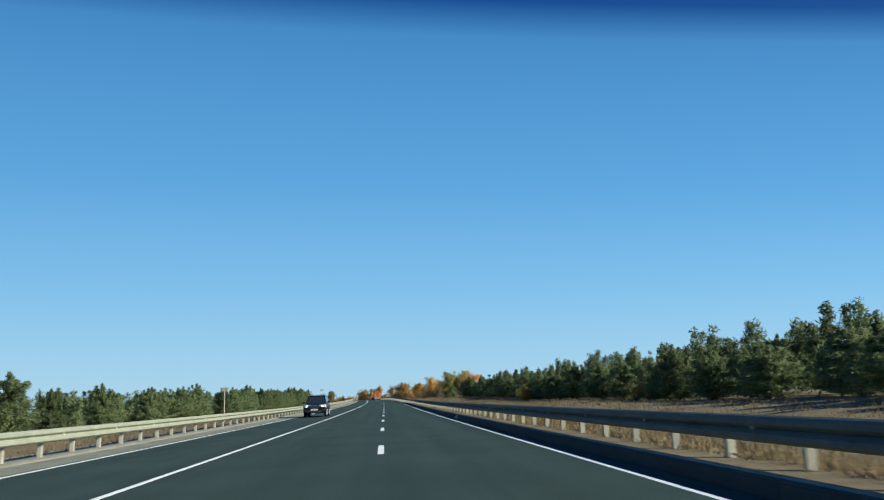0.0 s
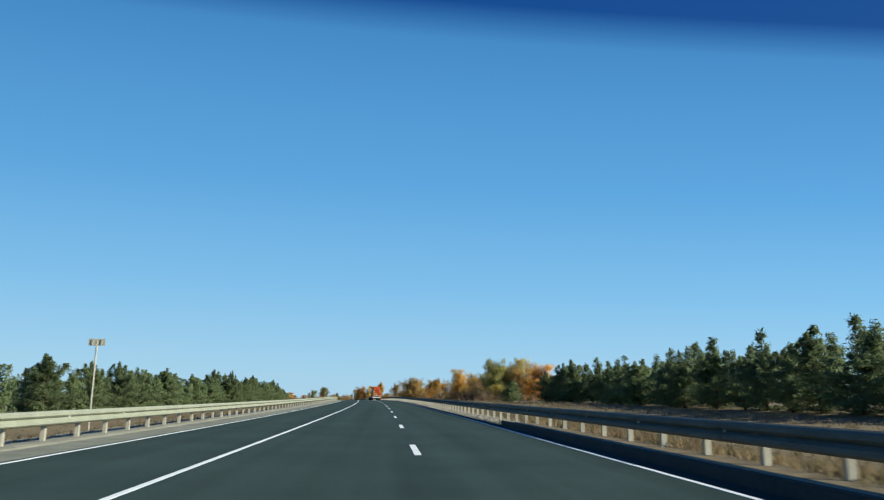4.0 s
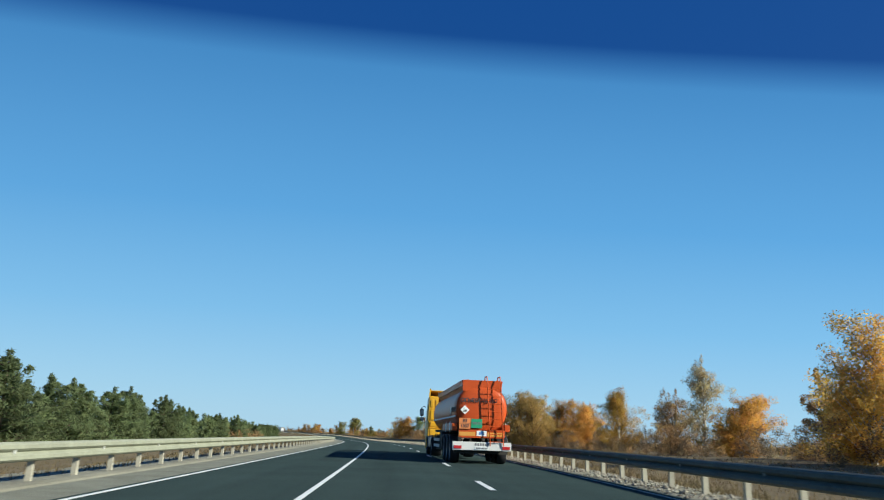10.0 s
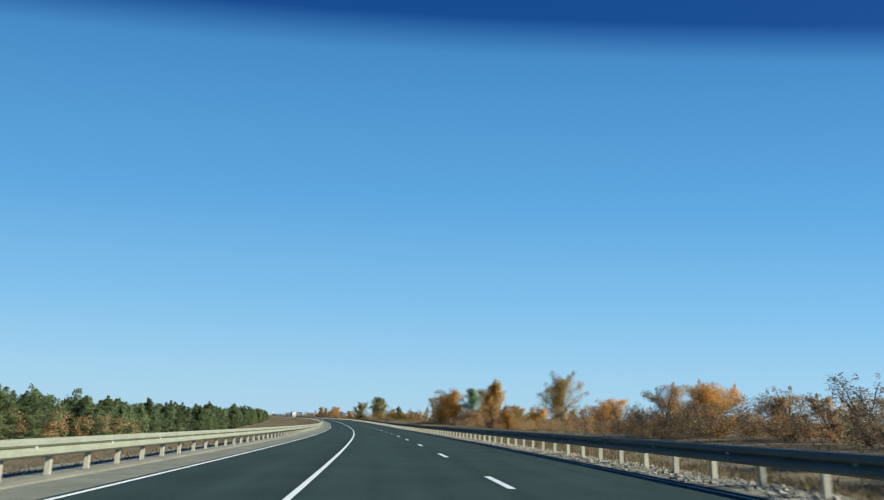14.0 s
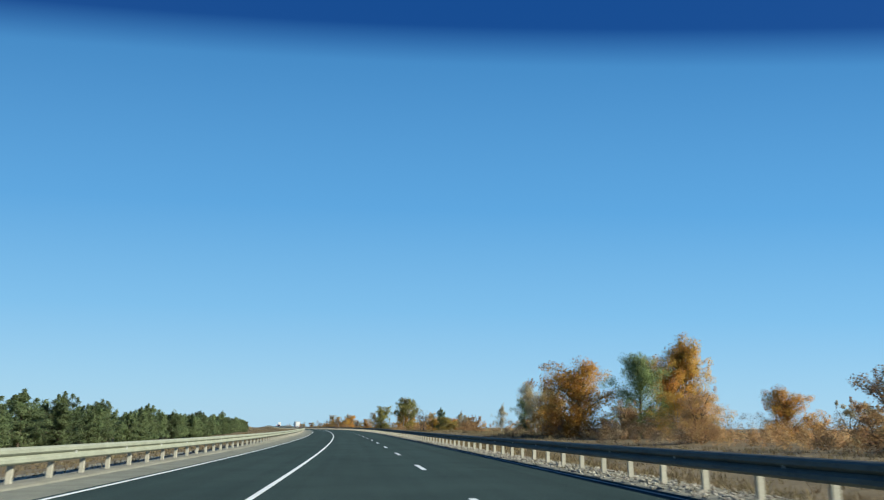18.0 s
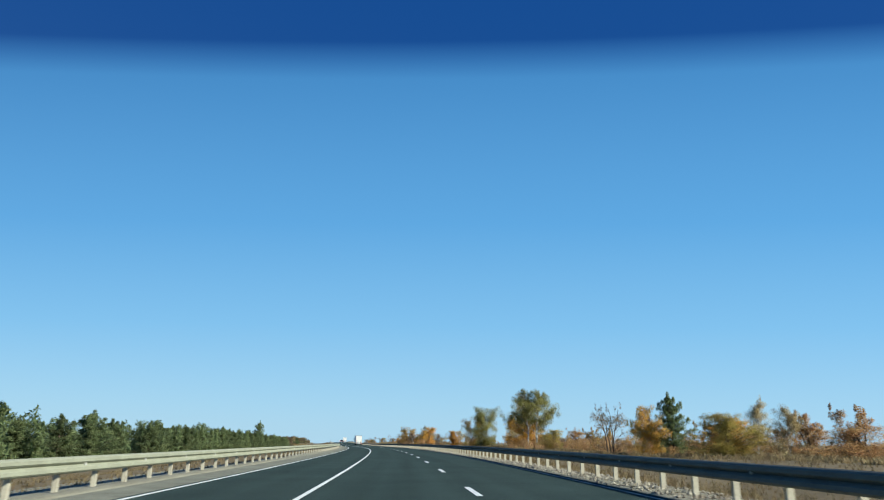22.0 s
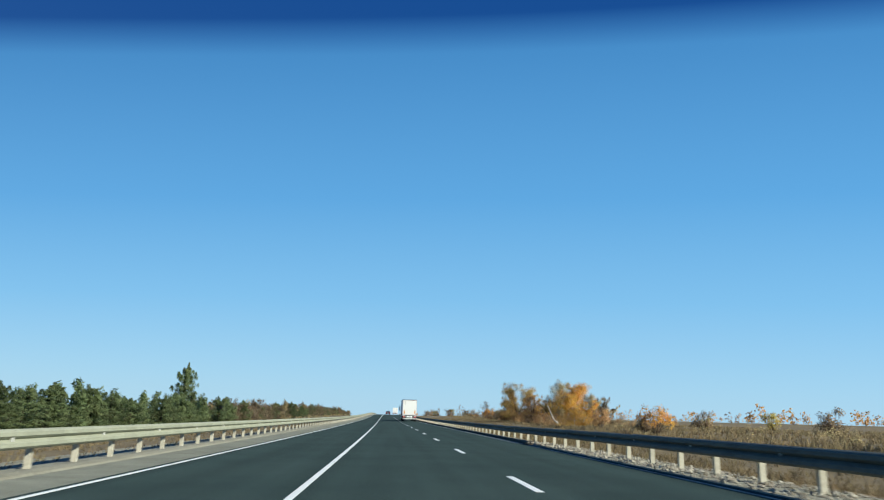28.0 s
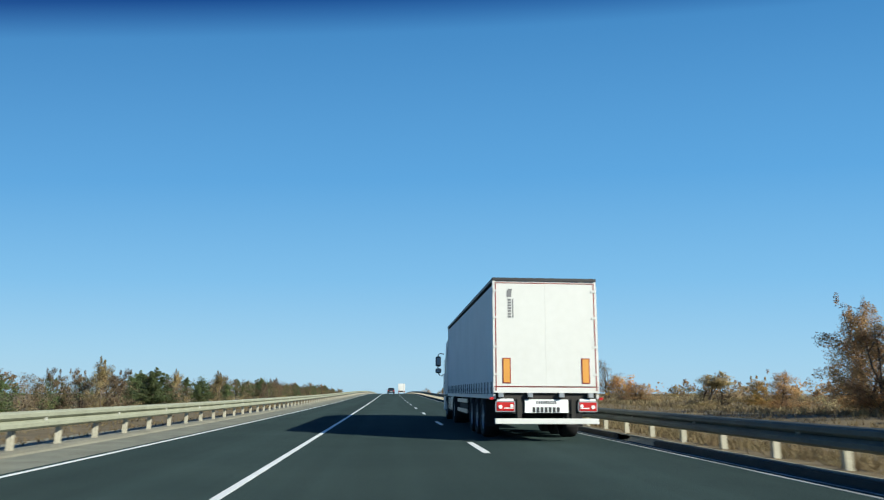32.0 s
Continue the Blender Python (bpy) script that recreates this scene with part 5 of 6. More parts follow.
    return cab


def tail_bar(parent, y, z0, z1, wide, paint):
    """The bar across a lorry's tail with its lamps and number plate."""
    bar = part("rear_bumper", box(-wide, wide, y, y + 0.10, z0, z1), paint, parent, bevel=0.02)
    return bar


def bars(parent, x0, x1, z, tall, n, y, mat, m=None):
    """Unreadable writing as short plain bars."""
    bm = bmesh.new()
    step = (x1 - x0) / n
    for q in range(n):
        box(x0 + q * step, x0 + (q + 0.68) * step, y - 0.004, y + 0.002, z - tall / 2, z + tall / 2, bm)
    return part("lettering", bm, mat, parent)


def tank_lorry(s, u):
    lorry = root("tank_lorry", "orange tank semi-trailer lorry with yellow cab in the slow lane", "lorry", stand(s, u, 0.0, spin=1.2, level=False))
    # tank: rounded box shape, widest at its middle, with a raised walkway box on top
    def ring(y, k):
        out = []
        for q in range(32):
            t_ = 2 * math.pi * q / 32
            cx, cz = math.cos(t_), math.sin(t_)
            out.append((1.09 * k * math.copysign(abs(cx) ** 0.88, cx), y, 2.27 + 0.98 * k * math.copysign(abs(cz) ** 0.88, cz)))
        return out
    rings = [ring(0.02, 0.30), ring(-0.0 + 0.03, 0.62), ring(0.07, 0.86), ring(0.13, 0.965), ring(0.20, 1.0)] + [ring(0.2 + 11.5 * q / 9, 1.0) for q in range(1, 10)] + [ring(12.05, 0.975), ring(12.35, 0.91), ring(12.58, 0.80), ring(12.74, 0.62), ring(12.81, 0.35)]
    tank = loft(rings, orange_paint, "tank", lorry, "glossy orange tank")
    rim_ = loft([[(x * 1.012, y, 2.27 + (z - 2.27) * 1.012) for x, y, z in ring(yy, 1.0)] for yy in (0.17, 0.25)], orange_dark, "end_rim", tank, cap=False)
    loft([[(x * 1.008, y, 2.27 + (z - 2.27) * 1.008) for x, y, z in ring(yy, 1.0)] for yy in (11.62, 11.70)], orange_dark, "end_rim", tank, cap=False)
    # walkway coaming along the top
    for sx in (-1, 1):
        v = [(sx * 0.60, y, z) for y in (0.12, 11.75) for z in (3.20, 3.48)] + [(sx * x, y, z) for y in (0.12, 11.75) for x, z in ((0.84, 3.22), (0.88, 3.45))]
        put("coaming", mesh_of("coaming", v, [(0, 1, 3, 2), (4, 6, 7, 5), (1, 5, 7, 3), (0, 2, 6, 4), (0, 4, 5, 1), (2, 3, 7, 6)], orange_paint), tank)
        v = [(sx * x, y, z) for y in (0.13, 11.74) for x, z in ((0.55, 3.21), (0.80, 3.21), (0.70, 2.98), (0.55, 2.98))]
        put("coaming_neck", mesh_of("coaming_neck", v, [(0, 1, 2, 3), (7, 6, 5, 4), (0, 4, 5, 1), (1, 5, 6, 2), (2, 6, 7, 3), (3, 7, 4, 0)], orange_paint), tank)
    part("coaming_end", box(-0.84, 0.84, 0.10, 0.14, 3.0, 3.46), orange_paint, tank)
    part("coaming_end", box(-0.84, 0.84, 11.71, 11.75, 3.0, 3.46), orange_paint, tank)
    part("walkway", box(-0.64, 0.64, 0.14, 11.7, 3.26, 3.30), chassis_mat, tank)
    for yy in (2.0, 5.0, 8.2):
        bm = bmesh.new()
        bmesh.ops.create_cone(bm, cap_ends=True, segments=20, radius1=0.28, radius2=0.26, depth=0.14, matrix=pose(0, yy, 3.36))
        part("hatch", bm, alloy, tank)
    # white line along each flank
    for sx in (-1, 1):
        part("flank_stripe", box(sx * 1.086, sx * 1.098, 0.3, 11.7, 1.91, 1.98), plate_white, tank)
    # ladder on the rear end, its hoops rising over the top
    lad = put("ladder", None, lorry, "orange steel ladder")
    for x in (0.22, 0.78):
        bm = rod((x + 0.12, -0.16, 0.75), (x - 0.02, -0.16, 3.10), 0.024)
        rod((x - 0.02, -0.16, 3.10), (x - 0.05, -0.02, 3.62), 0.024, bm)
        rod((x - 0.05, -0.02, 3.62), (x - 0.05, 0.5, 3.64), 0.024, bm)
        rod((x - 0.05, 0.5, 3.64), (x - 0.05, 0.6, 3.30), 0.024, bm)
        part("ladder_rail", bm, orange_paint, lad)
    for q in range(8):
        z = 0.92 + q * 0.31
        x = 0.11 - (z - 0.75) * 0.05
        part("rung", rod((0.22 + x, -0.16, z), (0.78 + x, -0.16, z), 0.017), orange_paint, lad)
    for z in (1.75, 2.6):
        part("ladder_stay", rod((0.32, -0.16, z), (0.32, 0.10, z), 0.018), orange_paint, lad)
    # lower rear crossbeam with reflective strips, hazard plates and lettering
    beam_ = part("rear_beam", box(-0.98, 0.98, 0.0, 0.16, 1.06, 1.40), orange_paint, lorry, bevel=0.02)
    for x0, x1 in ((-0.96, -0.28), (0.24, 0.94)):
        part("reflective_strip", box(x0, x1, -0.008, 0.004, 1.14, 1.30), amber_mark, beam_, "amber reflective strip")
    sticker = part("sticker", box(-0.22, 0.20, -0.012, 0.004, 1.14, 1.36), plate_white, beam_)
    words("EBS", 0.16, pose(-0.01, -0.015, 1.25) @ BACK, blue_letters, sticker)
    plate = part("hazard_plate", box(-0.98, -0.50, -0.06, -0.045, 1.42, 1.86), orange_plate, lorry, "orange hazard plate with black numbers", bevel=0.004)
    part("plate_line", box(-0.97, -0.51, -0.064, -0.058, 1.635, 1.645), lettering, plate)
    words("33", 0.20, pose(-0.74, -0.064, 1.75) @ BACK, lettering, plate)
    words("1307", 0.18, pose(-0.74, -0.064, 1.53) @ BACK, lettering, plate)
    plate = part("load_plate", box(-0.47, 0.00, -0.06, -0.045, 1.46, 1.84), green_plate, lorry, "green plate with dark lettering", bevel=0.004)
    words("ПУСТО", 0.12, pose(-0.235, -0.064, 1.65) @ BACK, grey_letters, plate)
    words("ОГНЕОПАСНО", 0.22, pose(-0.14, -0.022, 2.60) @ BACK, lettering, tank, "black lettering on the tank's end")
    sign = part("hazard_sign", rod((-0.74, -0.01, 2.20), (-0.74, 0.05, 2.20), 0.19, sides=4), plate_white, lorry, "white diamond hazard sign")
    bm = box(-0.82, -0.66, -0.016, -0.008, 2.12, 2.15)
    box(-0.79, -0.77, -0.016, -0.008, 2.15, 2.28, bm)
    box(-0.75, -0.67, -0.016, -0.008, 2.16, 2.21, bm)
    part("sign_figure", bm, lettering, sign)
    for sx, turn_to in ((-1, LEFT), (1, pose(0, 0, 0, 90, 0, 90))):
        words("ОГНЕОПАСНО", 0.265, pose(sx * 1.096, 1.20, 2.22) @ turn_to, lettering, tank, "black lettering on the tank's flank")
        for yy, zz, x, r_ in ((2.32, 2.20, 1.094, 0.19), (2.95, 1.50, 1.245, 0.21), (1.20, 1.50, 1.245, 0.23)):
            sign = part("hazard_sign", rod((sx * (x - 0.03), yy, zz), (sx * (x + 0.004), yy, zz), r_, sides=4), plate_white, lorry, "white diamond hazard sign")
            part("sign_figure", box(sx * (x + 0.002), sx * (x + 0.008), yy - 0.05, yy + 0.04, zz - 0.06, zz + 0.06), grey_letters, sign)
        for yy in (0.3, 2.2, 3.6):
            part("marker_lamp", box(sx * 1.24, sx * 1.252, yy, yy + 0.07, 1.47, 1.53), red_lens, lorry)
    # white tail bar
    bar = tail_bar(lorry, -0.10, 0.56, 0.90, 1.24, white_paint)
    for sx in (-1, 1):
        part("tail_lamp", box(sx * 0.86, sx * 1.18, -0.13, -0.09, 0.62, 0.74), red_lens, bar, "red tail lamp")
    part("number_plate", box(-0.28, 0.28, -0.125, -0.095, 0.60, 0.71), plate_white, bar, "white number plate")
    bars(bar, -0.24, 0.24, 0.655, 0.06, 8, -0.13, grey_letters)
    bars(bar, -0.30, 0.34, 0.80, 0.10, 6, -0.105, grey_letters)
    part("underride_bar", box(-1.15, 1.15, 0.25, 0.37, 0.42, 0.54), chassis_mat, lorry)
    # bogie with three axles under white-edged mudguards, side panels
    for sx in (-1, 1):
        part("chassis_beam", box(sx * 0.40, sx * 0.50, 0.1, 12.0, 1.05, 1.42), chassis_mat, lorry)
        for yy in (1.35, 2.66, 3.97):
            wheel(lorry, sx * 1.02, yy, 0.52, 0.40, sx)
            pts = [(0.64 * math.cos(t_), 0.64 * math.sin(t_)) for t_ in np.linspace(0.15, math.pi - 0.15, 11)]
            v = [(sx * x, yy + a_ * k_, 0.52 + b_ * k_) for x in (0.80, 1.25) for k_ in (1.0, 1.05) for a_, b_ in pts]
            n_ = len(pts)
            f = [(r0 * n_ + q, r0 * n_ + q + 1, r1 * n_ + q + 1, r1 * n_ + q) for r0, r1 in ((0, 1), (1, 3), (3, 2), (2, 0)) for q in range(n_ - 1)]
            guard = put("mudguard", mesh_of("mudguard", v, f, black_plastic), lorry)
            v = [(sx * x, yy + a_ * k_, 0.52 + b_ * k_) for x in (1.251, 1.262) for k_ in (1.015, 1.038) for a_, b_ in pts]
            put("mudguard_edge", mesh_of("mudguard_edge", v, f, rim_mat), guard, "thin pale mudguard edge")
        part("axle_hub", rod((sx * 0.3, 2.66, 0.52), (sx * 1.0, 2.66, 0.52), 0.08), chassis_mat, lorry)
        part("side_panel", box(sx * 1.02, sx * 1.24, 0.25, 4.5, 1.34, 1.64), orange_paint, lorry, "orange panel over the wheels", bevel=0.02)
        for zz in (0.55, 0.85):
            part("side_guard", box(sx * 1.20, sx * 1.24, 6.4, 9.3, zz, zz + 0.14), white_paint, lorry, "pale side guard rail")
        for yy in (6.6, 7.8, 9.0):
            part("guard_bracket", box(sx * 1.14, sx * 1.20, yy, yy + 0.08, 0.5, 1.2), chassis_mat, lorry)
        # dark tube and box added to imitate the shade under the tank
        part("hose_tube", rod((sx * 0.98, 6.35, 0.98), (sx * 0.98, 9.4, 0.98), 0.17, sides=14), chassis_mat, lorry, "dark tube standing in for shade behind the side guard", smooth=True)
        part("equipment_box", box(sx * 0.55, sx * 1.10, 6.4, 9.3, 0.42, 0.80), chassis_mat, lorry, bevel=0.02)
        part("landing_leg", box(sx * 0.75, sx * 0.89, 9.6, 9.74, 0.45, 1.3), chassis_mat, lorry)
        part("tail_frame", box(sx * 0.88, sx * 0.98, 0.0, 0.3, 0.60, 1.10), chassis_mat, lorry)
    part("belly_frame", box(-1.0, 1.0, 0.5, 11.4, 1.30, 1.42), chassis_mat, lorry)
    part("pump_box", box(-1.22, -0.7, 4.85, 6.1, 0.5, 1.3), chassis_mat, lorry, bevel=0.02)
    tractor(lorry, 14.25, yellow_paint, 3.90, "yellow tractor cab with ribbed back wall")
    return lorry


def curtain_lorry(s, u):
    lorry = root("curtain_lorry", "white curtain-sided semi-trailer lorry in the slow lane", "lorry", stand(s, u, 0.0, level=False))
    T, B, W = 3.88, 1.24, 1.275
    # tarpaulin walls with soft folds
    for sx in (-1, 1):
        n_ = 70
        v, f = [], []
        for q in range(n_ + 1):
            y = 0.12 + 13.3 * q / n_
            for j_ in range(7):
                z = B - 0.12 + (T - B - 0.02) * j_ / 6
                v.append((sx * (W - 0.03 + 0.012 * math.sin(q * 1.9) * math.sin(math.pi * j_ / 6)), y, z))
        for q in range(n_):
            for j_ in range(6):
                a_ = q * 7 + j_
                f.append((a_, a_ + 7, a_ + 8, a_ + 1))
        side_ = put("side_curtain", mesh_of("side_curtain", v, f, curtain_white, True), lorry, "pale grey tarpaulin side curtain")
        for q in range(22):
            y = 0.45 + q * 0.6
            strap = box(sx * (W - 0.022), sx * (W - 0.005), y, y + 0.05, B - 0.16, B + 0.16)
            box(sx * (W - 0.012), sx * (W + 0.004), y - 0.02, y + 0.07, B - 0.06, B + 0.02, strap)
            part("strap", strap, grey_letters, side_)
        part("side_rail", box(sx * (W - 0.06), sx * (W - 0.005), 0.05, 13.45, B - 0.24, B - 0.13), white_paint, lorry)
        part("roof_rail", box(sx * (W - 0.09), sx * (W + 0.005), 0.02, 13.48, T - 0.07, T + 0.01), black_plastic, lorry, "dark roof edge")
        post_ = part("corner_post", box(sx * (W - 0.07), sx * W, 0.0, 0.12, B - 0.05, T - 0.06), white_paint, lorry)
        part("post_edge", box(sx * (W - 0.078), sx * (W - 0.055), -0.006, 0.01, B - 0.05, T - 0.10), red_mark, post_, "thin brown-red edging")
    part("roof", box(-W + 0.09, W - 0.09, 0.05, 13.48, T - 0.04, T), curtain_white, lorry)
    part("front_wall", box(-W + 0.01, W - 0.01, 13.42, 13.5, B - 0.2, T - 0.04), white_paint, lorry)
    part("floor_deck", box(-W + 0.07, W - 0.07, 0.06, 13.42, B - 0.12, B), chassis_mat, lorry)
    part("roof_edge", box(-W + 0.0, W - 0.0, -0.012, 0.02, T - 0.06, T + 0.012), black_plastic, lorry, "dark roof edge")
    head = part("door_header", box(-W + 0.07, W - 0.07, 0.02, 0.08, T - 0.10, T - 0.062), white_paint, lorry)
    part("header_line", box(-W + 0.06, W - 0.06, -0.006, 0.004, T - 0.125, T - 0.105), red_mark, head)
    # two door leaves with lock rods, hinges, amber reflective plates
    for sx in (-1, 1):
        door = part("rear_door", box(sx * 0.0015, sx * (W - 0.08), 0.0, 0.05, B + 0.06, T - 0.13), white_paint, lorry, "white rear door leaf", bevel=0.0)
        x = sx * (W - 0.32)
        tag = part("reflective_plate", box(x - 0.10, x + 0.10, -0.012, 0.002, B + 0.12, B + 0.72), red_mark, door, "amber plate with red border")
        part("amber_field", box(x - 0.075, x + 0.075, -0.018, -0.010, B + 0.145, B + 0.695), amber_mark, tag)
        for zz in (1.55, 2.2, 2.9, 3.55):
            part("hinge", box(sx * (W - 0.13), sx * (W - 0.012), -0.018, 0.01, zz, zz + 0.05), white_paint, door)
    # maker's mark reduced to plain shapes
    bm = box(-0.93, -0.82, -0.008, 0.0, 3.42, 3.58)
    box(-0.90, -0.80, -0.008, 0.0, 3.58, 3.62, bm)
    for q in range(7):
        box(-0.91, -0.83, -0.008, 0.0, 2.92 + q * 0.068, 2.92 + q * 0.068 + 0.048, bm)
    box(-0.80, -0.775, -0.008, 0.0, 2.92, 3.38, bm)
    part("door_mark", bm, grey_letters, lorry, "dark maker's mark drawn as plain bars")
    sill = part("rear_sill", box(-W, W, 0.0, 0.16, B - 0.10, B + 0.03), white_paint, lorry, bevel=0.01)
    part("sill_line", box(-W + 0.02, W - 0.02, -0.006, 0.002, B + 0.032, B + 0.05), red_mark, sill)
    part("rear_frame", box(-W + 0.08, W - 0.08, 0.08, 0.28, 0.98, B - 0.10), chassis_mat, lorry)
    for x in (-1.1, -0.4, 0.35, 1.05):
        part("buffer", box(x - 0.06, x + 0.06, -0.05, 0.06, B - 0.20, B - 0.10), alloy, lorry)
    panel = part("lamp_panel", box(-1.2, 1.2, 0.10, 0.16, 0.66, 0.98), chassis_mat, lorry)
    for sx in (-1, 1):
        lamp = part("tail_lamp", box(sx * 0.78, sx * 1.20, 0.02, 0.11, 0.72, 0.925), red_lens, lorry, "red tail lamp cluster", bevel=0.015)
        part("lamp_band", box(sx * 0.80, sx * 1.02, 0.008, 0.03, 0.775, 0.80), plate_white, lamp)
        part("reversing_lamp", box(sx * 0.79, sx * 1.19, 0.025, 0.11, 0.945, 1.005), plate_white, lamp, "white upper lamp", bevel=0.012)
        part("reflector", rod((sx * 0.84, 0.0, 0.84), (sx * 0.84, 0.03, 0.84), 0.04, sides=12), plate_white, lamp)
        part("reflector", rod((sx * 1.11, 0.0, 0.815), (sx * 1.11, 0.03, 0.815), 0.045, sides=12), plate_white, lamp)
        for x0, x1, z0, z1 in ((0.755, 0.78, 0.70, 0.945), (1.20, 1.225, 0.70, 0.945), (0.755, 1.225, 0.925, 0.945), (0.755, 1.225, 0.70, 0.72)):
            part("lamp_frame", box(sx * x0, sx * x1, 0.03, 0.10, z0, z1), alloy, lamp)
        part("marker_lamp", box(sx * 1.27, sx * 1.36, 0.02, 0.10, 0.98, 1.04), red_lens, lorry)
    flap = part("plate_panel", box(-0.52, 0.52, 0.05, 0.11, 0.68, 0.99), plate_white, lorry, "white panel with number plate")
    bars(flap, -0.34, 0.34, 0.75, 0.12, 7, 0.046, lettering)
    bars(flap, -0.25, 0.25, 0.92, 0.07, 9, 0.046, grey_letters)
    tail_bar(lorry, -0.02, 0.42, 0.55, 1.24, white_paint)
    for sx in (-1, 1):
        part("bumper_bracket", box(sx * 0.60, sx * 0.70, 0.06, 0.3, 0.48, 1.0), chassis_mat, lorry)
        part("chassis_beam", box(sx * 0.45, sx * 0.55, 0.2, 12.8, 0.85, 1.1), chassis_mat, lorry)
        for yy in (2.35, 3.66, 4.97):
            wheel(lorry, sx * 1.05, yy, 0.52, 0.39, sx)
            part("mudguard", box(sx * 0.84, sx * 1.25, yy - 0.55, yy + 0.55, 1.07, 1.11), black_plastic, lorry)
        part("mud_flap", box(sx * 0.84, sx * 1.25, 1.52, 1.55, 0.30, 1.05), rubber, lorry)
        for zz in (0.50, 0.82):
            part("side_guard", box(sx * 1.20, sx * 1.24, 6.2, 9.4, zz, zz + 0.12), alloy, lorry)
        part("pallet_box", box(sx * 0.62, sx * 1.2, 6.3, 8.9, 0.46, 0.96), chassis_mat, lorry)
        part("landing_leg", box(sx * 0.85, sx * 0.99, 9.9, 10.04, 0.45, 1.1), chassis_mat, lorry)
    for yy in (2.35, 3.66, 4.97):
        part("axle", rod((-0.9, yy, 0.52), (0.9, yy, 0.52), 0.075), chassis_mat, lorry)
    tractor(lorry, 14.05, white_paint, 3.88, "white tractor cab with black mirrors")
    return lorry


def motor_car(name, label, s, u, spin, paint, length=4.6, wide=1.86, tall=1.48, sill=0.30, bonnet=0.96):
    """A passenger car; its front looks along +y."""
    car = root(name, label, "car", stand(s, u, 0.0, spin=spin))
    L, H = length, wide / 2
    def ring(y, zb, zt, k0=1.0, k1=0.93):
        return [(-H * k0 * 0.96, y, zb), (-H * k0, y, zb + 0.18), (-H * k0, y, (zb + zt) / 2 + 0.08), (-H * k1, y, zt - 0.06), (-H * k1 * 0.86, y, zt), (H * k1 * 0.86, y, zt), (H * k1, y, zt - 0.06), (H * k0, y, (zb + zt) / 2 + 0.08), (H * k0, y, zb + 0.18), (H * k0 * 0.96, y, zb)]
    rear = bonnet + 0.04
    st = [(0.0, sill + 0.18, rear - 0.10, 0.90, 0.84), (0.08, sill + 0.06, rear, 0.96, 0.9), (0.55, sill, rear + 0.03, 1, 0.94), (L * 0.45, sill - 0.04, bonnet + 0.05, 1, 0.95), (L * 0.70, sill - 0.04, bonnet + 0.02, 1, 0.94), (L * 0.88, sill, bonnet - 0.07, 0.98, 0.9), (L * 0.97, sill + 0.04, bonnet - 0.17, 0.92, 0.84), (L, sill + 0.12, bonnet - 0.28, 0.84, 0.78)]
    loft([ring(*q) for q in st], paint, "body", car)
    y0, y1 = 0.35, L * 0.68
    c0, c1 = 1.05, L * 0.47
    low = [(-H * 0.90, y0, rear - 0.02), (H * 0.90, y0, rear - 0.02), (H * 0.90, y1, bonnet), (-H * 0.90, y1, bonnet)]
    top = [(-H * 0.74, c0, tall - 0.04), (H * 0.74, c0, tall - 0.04), (H * 0.74, c1, tall - 0.03), (-H * 0.74, c1, tall - 0.03)]
    put("cabin_glass", mesh_of("cabin_glass", low + top, [(0, 1, 5, 4), (1, 2, 6, 5), (2, 3, 7, 6), (3, 0, 4, 7)], glass), car, "dark tinted windows")
    rf = [[(x * 1.03, y, z + dz) for x, y, z in top] for dz in (-0.03, 0.035)]
    rf.append([(x * 0.8, y * 0.9 + (c0 + c1) * 0.05, z + 0.07) for x, y, z in top])
    loft(rf, paint, "roof", car, smooth=False)
    for sx in (-1, 1):
        for ya, yb, xa, xb in ((y1, c1, 0.905, 0.75), (y0, c0, 0.905, 0.75), ((y0 + y1) / 2, (c0 + c1) / 2, 0.905, 0.75)):
            part("pillar", rod((sx * H * xa, ya, bonnet - 0.02), (sx * H * xb, yb, tall - 0.03), 0.035, sides=6), paint, car)
        r_ = 0.31
        for yy in (L * 0.185, L * 0.80):
            wheel(car, sx * (H - 0.10), yy, r_, 0.22, sx, True)
            pts = [((r_ + 0.05) * math.cos(t_), (r_ + 0.05) * math.sin(t_)) for t_ in np.linspace(0, math.pi, 11)]
            v = [(sx * x, yy + a_, r_ + b_) for x in (H * 0.88, H * 1.012) for a_, b_ in pts]
            n_ = len(pts)
            put("wheel_arch", mesh_of("wheel_arch", v, [(q, q + 1, n_ + q + 1, n_ + q) for q in range(n_ - 1)], black_plastic), car)
        part("headlamp", box(sx * H * 0.50, sx * H * 0.84, L * 0.955, L * 0.985, bonnet - 0.36, bonnet - 0.20), lamp_glass, car, bevel=0.02)
        part("tail_lamp", box(sx * H * 0.60, sx * H * 0.93, -0.01, 0.10, rear - 0.30, rear - 0.10), red_lens, car, bevel=0.02)
        part("mirror", box(sx * H * 0.98, sx * H * 1.20, y1 - 0.42, y1 - 0.28, bonnet + 0.02, bonnet + 0.17), paint, car, bevel=0.03)
        part("door_handle", box(sx * H * 0.99, sx * H * 1.02, L * 0.42, L * 0.46, bonnet - 0.14, bonnet - 0.11), alloy, car)
    part("grille", box(-H * 0.44, H * 0.44, L * 0.98, L * 1.0, bonnet - 0.42, bonnet - 0.24), black_plastic, car)
    part("lower_grille", box(-H * 0.6, H * 0.6, L * 0.985, L * 1.003, sill + 0.10, sill + 0.24), black_plastic, car)
